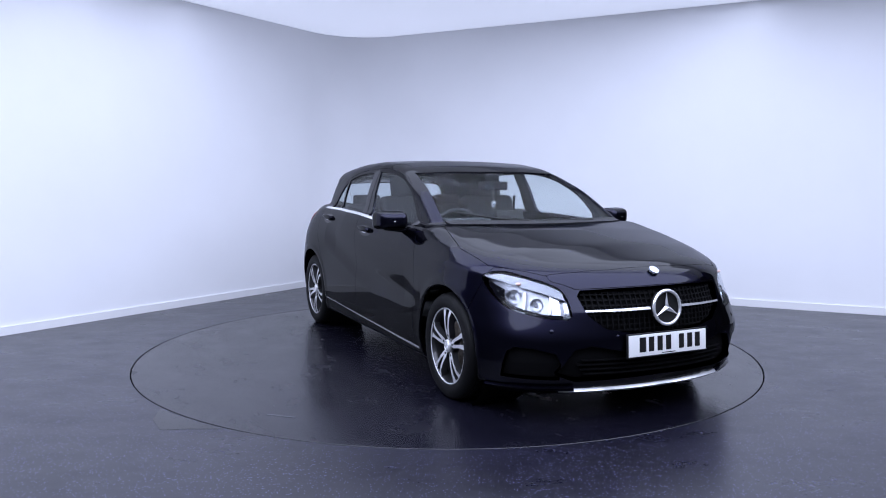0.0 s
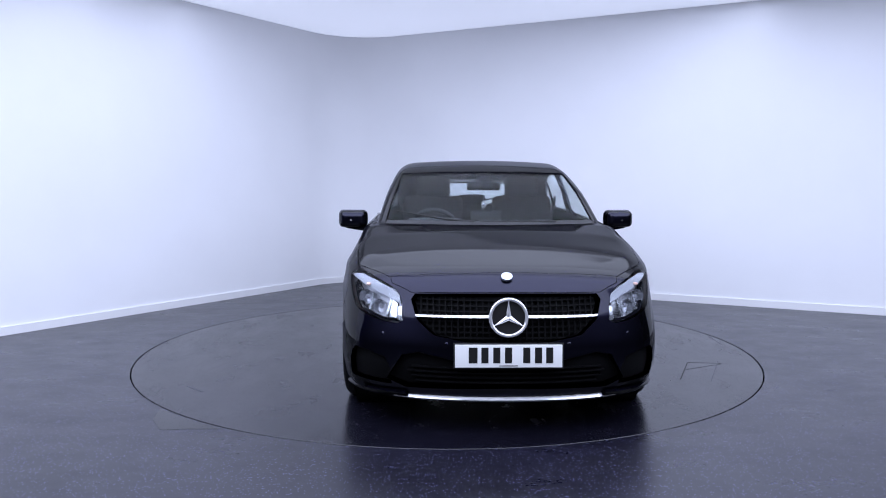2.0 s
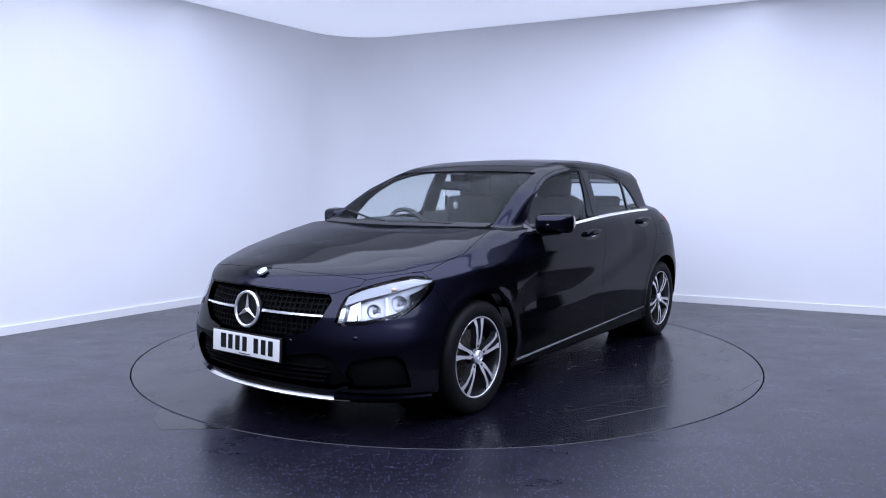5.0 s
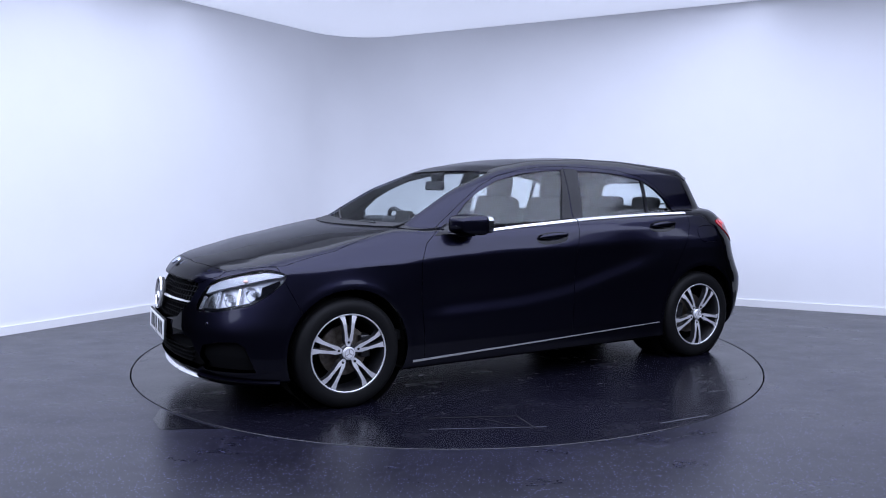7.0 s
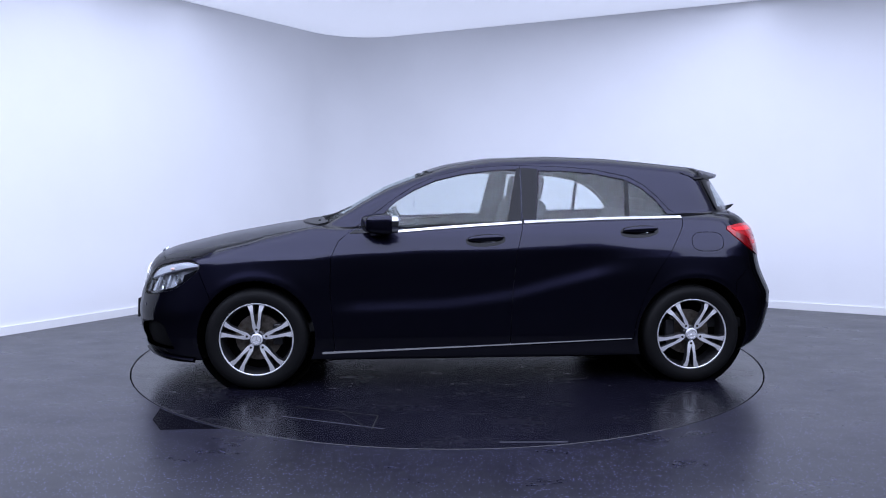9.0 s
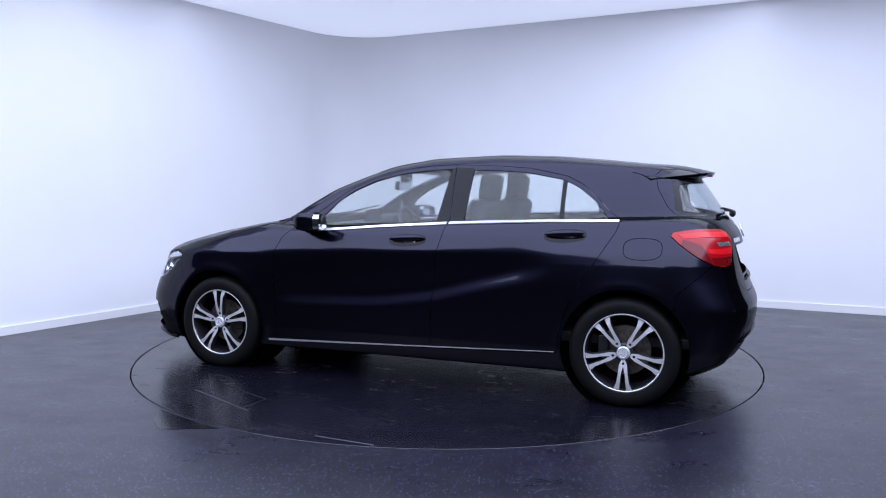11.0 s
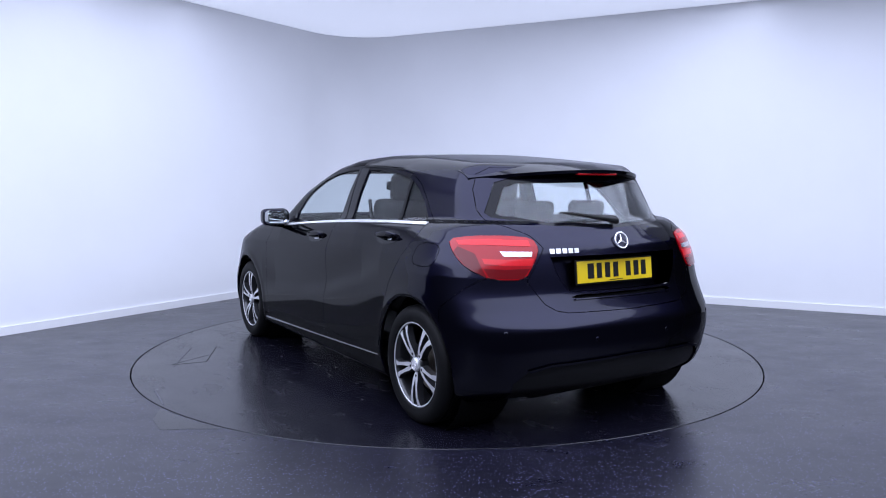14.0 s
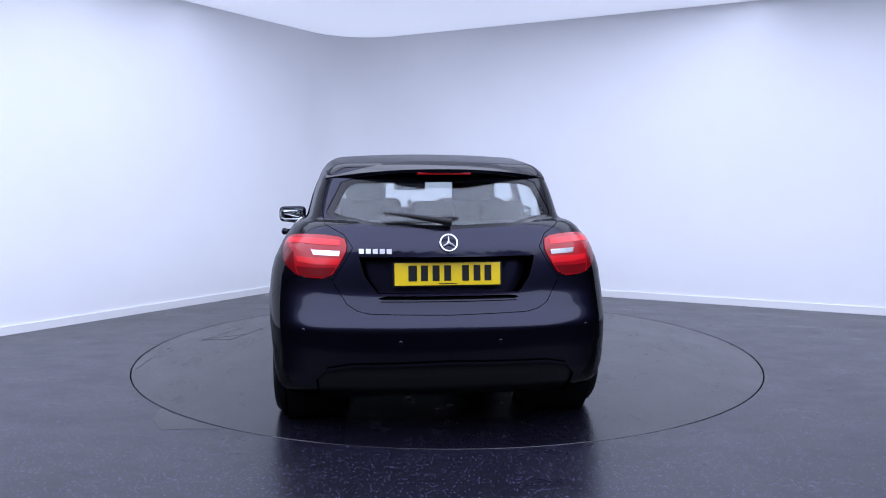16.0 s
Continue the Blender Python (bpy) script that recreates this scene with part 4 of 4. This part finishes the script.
for i in range(33):
    y = -0.598 + 1.196 * i / 32
    k = abs(y) / 0.598
    x0, x1 = -1.36 + 0.02 * k * k, -1.790 + 0.335 * k ** 2.3
    z0 = float(ROOF(x0)) - CROWN * y * y - 0.012 - 0.03 * k ** 6
    z1 = 1.318 - 0.042 * k ** 2.2
    row = []
    for j in range(9):
        t = j / 8
        row.append((x0 + (x1 - x0) * t, y, z0 + (z1 - z0) * t + 0.018 * math.sin(math.pi * t) * (1 - 0.8 * k ** 4) + (0.004 if t > 0 else -0.012)))
    row += [(x1 + 0.006, y, z1 - 0.012), (x1 + 0.09, y, z1 - 0.035), (x1 + 0.14, y, z1 - 0.05), (x0 - 0.04, y, z0 - 0.05)]
    rows.append([bm.verts.new(p) for p in row])
for a, b in zip(rows, rows[1:]):
    for j in range(len(a)):
        bm.faces.new((a[j], a[(j + 1) % len(a)], b[(j + 1) % len(a)], b[j]))
bm.faces.new(rows[0])
bm.faces.new(rows[-1])
bmesh.ops.recalc_face_normals(bm, faces=bm.faces)
cpart("spoiler", bm, PAINT, tailgate, "black roof spoiler")
cpart("brake_light", block(bmesh.new(), (-1.762, 0, 1.300), (0.03, 0.27, 0.012), 0.004), RED, tailgate, "slim red high brake light")
bm = tube(bmesh.new(), [(-1.90, -0.02, 1.062), (-1.905, 0.06, 1.075), (-1.88, 0.18, 1.092), (-1.845, 0.30, 1.108)], [0.020, 0.015, 0.009, 0.005], 10)
tube(bm, [(-1.855, -0.06, 1.082), (-1.872, 0.08, 1.085), (-1.86, 0.20, 1.098), (-1.836, 0.31, 1.106)], 0.006, 6)
cpart("rear_wiper", bm, INK, tailgate, "black rear wiper")
star(Matrix.Translation((-1.955, 0, 0.966)) @ pose(0, 0, 0, 0, 20) @ FACE_REAR, 0.041, 0.0042, "rear_emblem", tailgate, "chrome ring emblem")
for k in range(5):
    y = 0.43 - 0.033 * k
    ribbon("badge_bar", [(-y, 0.913), (-y + 0.024, 0.913)], [(-y, 0.936), (-y + 0.024, 0.936)], 180, CHROME, tailgate, 0.003, 0.004, 3, 1, label="small chrome badge bar")
ribbon("skirt_moulding", [(-0.58, 0.357), (-0.48, 0.382), (0.0, 0.396), (0.48, 0.382), (0.58, 0.357)], [(-0.59, 0.369), (-0.48, 0.394), (0.0, 0.408), (0.48, 0.394), (0.59, 0.369)], 180, PAINT, rear_bumper, 0.010, 0.03, 48, 2)
ribbon("handle_lip", [(-0.33, 0.688), (0.0, 0.688), (0.33, 0.688)], [(-0.33, 0.694), (0.0, 0.694), (0.33, 0.694)], 180, PAINT, tailgate, 0.012, 0.02, 30, 2)
for y in (0.24, 0.70):
    for s in (1, -1):
        p = on_skin([s * y], [0.50 if y < 0.5 else 0.55], 180)[0]
        nrm = Vector(slopes(np.array([p]))[0])
        cpart("parking_sensor", blob(bmesh.new(), p, (0.011, 0.011, 0.003), tuple(math.degrees(a) for a in nrm.to_track_quat("Z", "Y").to_euler()), 14, 8), PAINT, rear_bumper)

# ---- wipers and cowl at the windscreen's foot ----
cowl = ribbon("cowl", [(-0.66, 0.992), (0.0, 0.990), (0.66, 0.992)], [(-0.665, 1.012), (0.0, 1.006), (0.665, 1.012)], 0, TRIM, car, 0.006, 0.02, 40, 2, label="black plastic cowl")
for a, b in (((1.02, -0.10), (0.84, -0.60)), ((1.0, 0.42), (1.035, -0.06))):
    pts = []
    for t in np.linspace(0, 1, 7):
        x, y = a[0] + (b[0] - a[0]) * t, a[1] + (b[1] - a[1]) * t
        p = on_skin([x], [y], "top")[0]
        pts.append((x, y, p[2] + 0.006))
    bm = tube(bmesh.new(), pts, [0.010, 0.009, 0.008, 0.007, 0.007, 0.006, 0.005], 8)
    cpart("wiper", bm, INK, car, "black windscreen wiper")

# ---- cabin ----
def make_seat(y):
    bm = block(bmesh.new(), (0.02, y, 0.53), (0.52, 0.50, 0.16), 0.06, (0, -6, 0), 4)
    seat = cpart("front_seat", bm, CLOTH, car, "charcoal cloth front seat")
    cpart("backrest", block(bmesh.new(), (-0.33, y, 0.85), (0.14, 0.48, 0.62), 0.06, (0, -17, 0), 4), CLOTH, seat)
    for e in (0.07, -0.07):
        cpart("headrest_post", tube(bmesh.new(), [(-0.41, y + e, 1.12), (-0.425, y + e, 1.20)], 0.006), CHROME, seat)
    cpart("headrest", block(bmesh.new(), (-0.425, y, 1.225), (0.09, 0.27, 0.17), 0.04, (0, -10, 0), 4), CLOTH, seat)


make_seat(0.36)
make_seat(-0.36)
bench = cpart("rear_bench", block(bmesh.new(), (-0.86, 0, 0.55), (0.50, 1.30, 0.18), 0.05, (0, -5, 0), 4), CLOTH, car, "charcoal cloth rear bench")
cpart("backrest", block(bmesh.new(), (-1.17, 0, 0.82), (0.14, 1.28, 0.50), 0.05, (0, -20, 0), 4), CLOTH, bench)
for y in (0.40, 0.0, -0.40):
    cpart("headrest", block(bmesh.new(), (-1.255, y, 1.09), (0.08, 0.25, 0.12), 0.035, (0, -12, 0), 4), CLOTH, bench)
bm = block(bmesh.new(), (0.80, 0, 0.83), (0.46, 1.34, 0.27), 0.07, (0, 4, 0), 4)
dash = cpart("dashboard", bm, DASH, car, "dark grained dashboard")
cpart("binnacle", block(bmesh.new(), (0.60, -0.36, 0.98), (0.16, 0.36, 0.07), 0.03), DASH, dash)
cpart("screen", block(bmesh.new(), (0.60, 0.0, 1.0), (0.03, 0.22, 0.13), 0.01, (0, -12, 0)), INK, dash)
bm = ring(bmesh.new(), pose(0.43, -0.36, 0.90, 0, -66), 0.182, 0.016)
blob(bm, (0.445, -0.36, 0.90), (0.03, 0.075, 0.07), (0, 24, 0))
for d in ((0.16, 0.0), (-0.16, 0.0), (0.0, -0.16)):
    tube(bm, [(0.445, -0.36, 0.90), (0.43 - 0.4 * d[1] * -1, -0.36 + d[0], 0.90 + d[1] * 0.9)], 0.014)
cpart("steering_wheel", bm, DASH, car, "black steering wheel")
inner = cpart("rear_view_mirror", block(bmesh.new(), (0.355, 0, 1.235), (0.03, 0.24, 0.065), 0.014, (0, -8, 0)), GLOSSBLACK, car, "black rear-view mirror")
cpart("mirror_mount", block(bmesh.new(), (0.33, 0, 1.295), (0.06, 0.11, 0.06), 0.02), GLOSSBLACK, inner)
cpart("mirror_face", block(bmesh.new(), (0.338, 0, 1.233), (0.004, 0.22, 0.05), 0), MIRROR, inner)
charm = cpart("hanging_charm", lathe(bmesh.new(), [(-0.003, 0.024), (0.003, 0.024), (0.005, 0.018)], Matrix.Translation((0.367, 0.0, 1.10)) @ pose(0, 0, 0, 0, 0, -90) @ Matrix.Diagonal((0.8, 1, 1.15, 1)), 28), LAMPWHITE, car, "pale oval charm hanging on a cord")
cpart("cord", tube(bmesh.new(), [(0.365, 0, 1.21), (0.367, 0, 1.12)], 0.0015, 6), LAMPWHITE, charm)
cpart("charm_centre", blob(bmesh.new(), (0.373, 0.0, 1.10), (0.004, 0.010, 0.013)), SILVER, charm)
cpart("cabin_floor", block(bmesh.new(), (-0.35, 0, 0.36), (2.9, 1.5, 0.06), 0.01), DASH, car)
cpart("bulkhead", block(bmesh.new(), (1.12, 0, 0.62), (0.04, 1.3, 0.52), 0.01), LINING, car)
cpart("boot_floor", block(bmesh.new(), (-1.55, 0, 0.62), (0.62, 1.05, 0.04), 0.01), DASH, car)
for s in (1, -1):
    pts = [(-0.40, s * 0.64, 1.15), (-0.36, s * 0.60, 0.95), (-0.30, s * 0.52, 0.62)]
    cpart("seat_belt", tube(bmesh.new(), pts, 0.012, 6), DASH, car)

# ---- floor and turntable ----
def annulus(name, r0, r1, z0, z1, mat, steps=192):
    """A flat ring with thickness."""
    bm = bmesh.new()
    rows = [[bm.verts.new((r * math.cos(math.tau * k / steps), r * math.sin(math.tau * k / steps), z)) for k in range(steps)] for r, z in ((r0, z0), (r0, z1), (r1, z1), (r1, z0))]
    for a, b in zip(rows, rows[1:] + rows[:1]):
        for k in range(steps):
            bm.faces.new((a[k], a[(k + 1) % steps], b[(k + 1) % steps], b[k]))
    bmesh.ops.recalc_face_normals(bm, faces=bm.faces)
    return part(name, bm, mat)


tagged(annulus("floor", TABLE_R + 0.009, 11.0, -0.03, 0.0, VINYL), "dark grey speckled vinyl floor with a dull sheen", "floor", kind="structure")
tagged(annulus("floor_pit", 0.0001, 3.0, -0.12, -0.06, LINING), "dark pit under the turntable", "floor", kind="structure")
# Smooth inset patch; its dark tone and left edge follow the car's reflection.
bm = bmesh.new()
rim = [(2.256 * math.cos(radians(a)), 2.256 * math.sin(radians(a))) for a in np.linspace(-135, -120.3, 9)]
lid = bm.faces.new([bm.verts.new((x, y, 0.0002)) for x, y in rim + [(-1.30, -1.952), (-1.455, -1.968), (-1.56, -1.80)]])
bmesh.ops.extrude_face_region(bm, geom=[lid])
for v in lid.verts:
    v.co.z = 0.0009
bmesh.ops.recalc_face_normals(bm, faces=bm.faces)
tagged(part("floor_patch", bm, PATCH), "smooth vinyl patch let into the floor, darkened like the car's reflection", "floor", kind="structure")
turntable = new("turntable")
tagged(turntable, "flush round car turntable covered in dark scuffed vinyl", "turntable")
bm = bmesh.new()
lathe(bm, [(-0.03, TABLE_R), (-0.002, TABLE_R), (0.0, TABLE_R - 0.003)], pose(0, 0, 0, 90), 192)
deck = part("deck", bm, DECK, turntable)


def mark(name, points, width, mat, z=0.0006, high=0.0008):
    bm = bmesh.new()
    for (ax, ay), (bx, by) in zip(points, points[1:]):
        d = Vector((bx - ax, by - ay, 0))
        block(bm, ((ax + bx) / 2, (ay + by) / 2, z), (d.length + width, width, high), 0, (0, 0, math.degrees(math.atan2(d.y, d.x))))
    return part(name, bm, mat, turntable)


mark("hatch_seam", [(0.53, 1.91), (0.50, 1.685), (0.96, 1.485)], 0.007, INK)
mark("hatch_seam", [(0.72, 1.58), (0.55, 1.90)], 0.004, INK)
mark("scuff", [(1.02, 1.66), (0.47, 1.91)], 0.006, SCUFF)
mark("scuff", [(-0.10, 2.15), (-0.42, 2.17)], 0.01, SCUFF)
mark("scuff", [(1.10, -1.62), (1.22, -1.50)], 0.012, SCUFF)

for mx, my, r in ((2.33, -1.19, 0.022), (2.37, -1.16, 0.012)):
    bm = blob(bmesh.new(), (mx, my, 0.001), (r, r * 0.7, 0.0015), (0, 0, 30), 14, 6)
    tagged(part("floor_chip", bm, SCUFF), "small pale scuffed chip lying on the vinyl floor", "chip", group="floor chips")

TURN = [(0, -64.01), (0.5, -70.05), (1, -76.38), (1.5, -82.55), (2, -88.91), (2.5, -94.98), (3, -101.35), (3.5, -107.45), (4, -113.88), (4.5, -119.95), (5, -126.1), (5.5, -132.2), (6, -138.4), (6.5, -144.73), (7, -151.05), (7.5, -157.05), (8, -163.27), (8.5, -169.36), (9, -175.62), (9.5, -181.8), (10, -188.0), (10.5, -194.1), (11, -200.2), (11.5, -206.40), (12, -212.80), (12.5, -218.93), (13, -225.28), (13.5, -231.33), (14, -237.69), (14.5, -243.78), (15, -250.12), (15.5, -256.21), (16, -262.56)]


def motions():
    rows = [(t, pose(0, 0, 0, 0, 0, a)) for t, a in TURN]
    walk(car, rows)
    walk(turntable, rows)


motions()
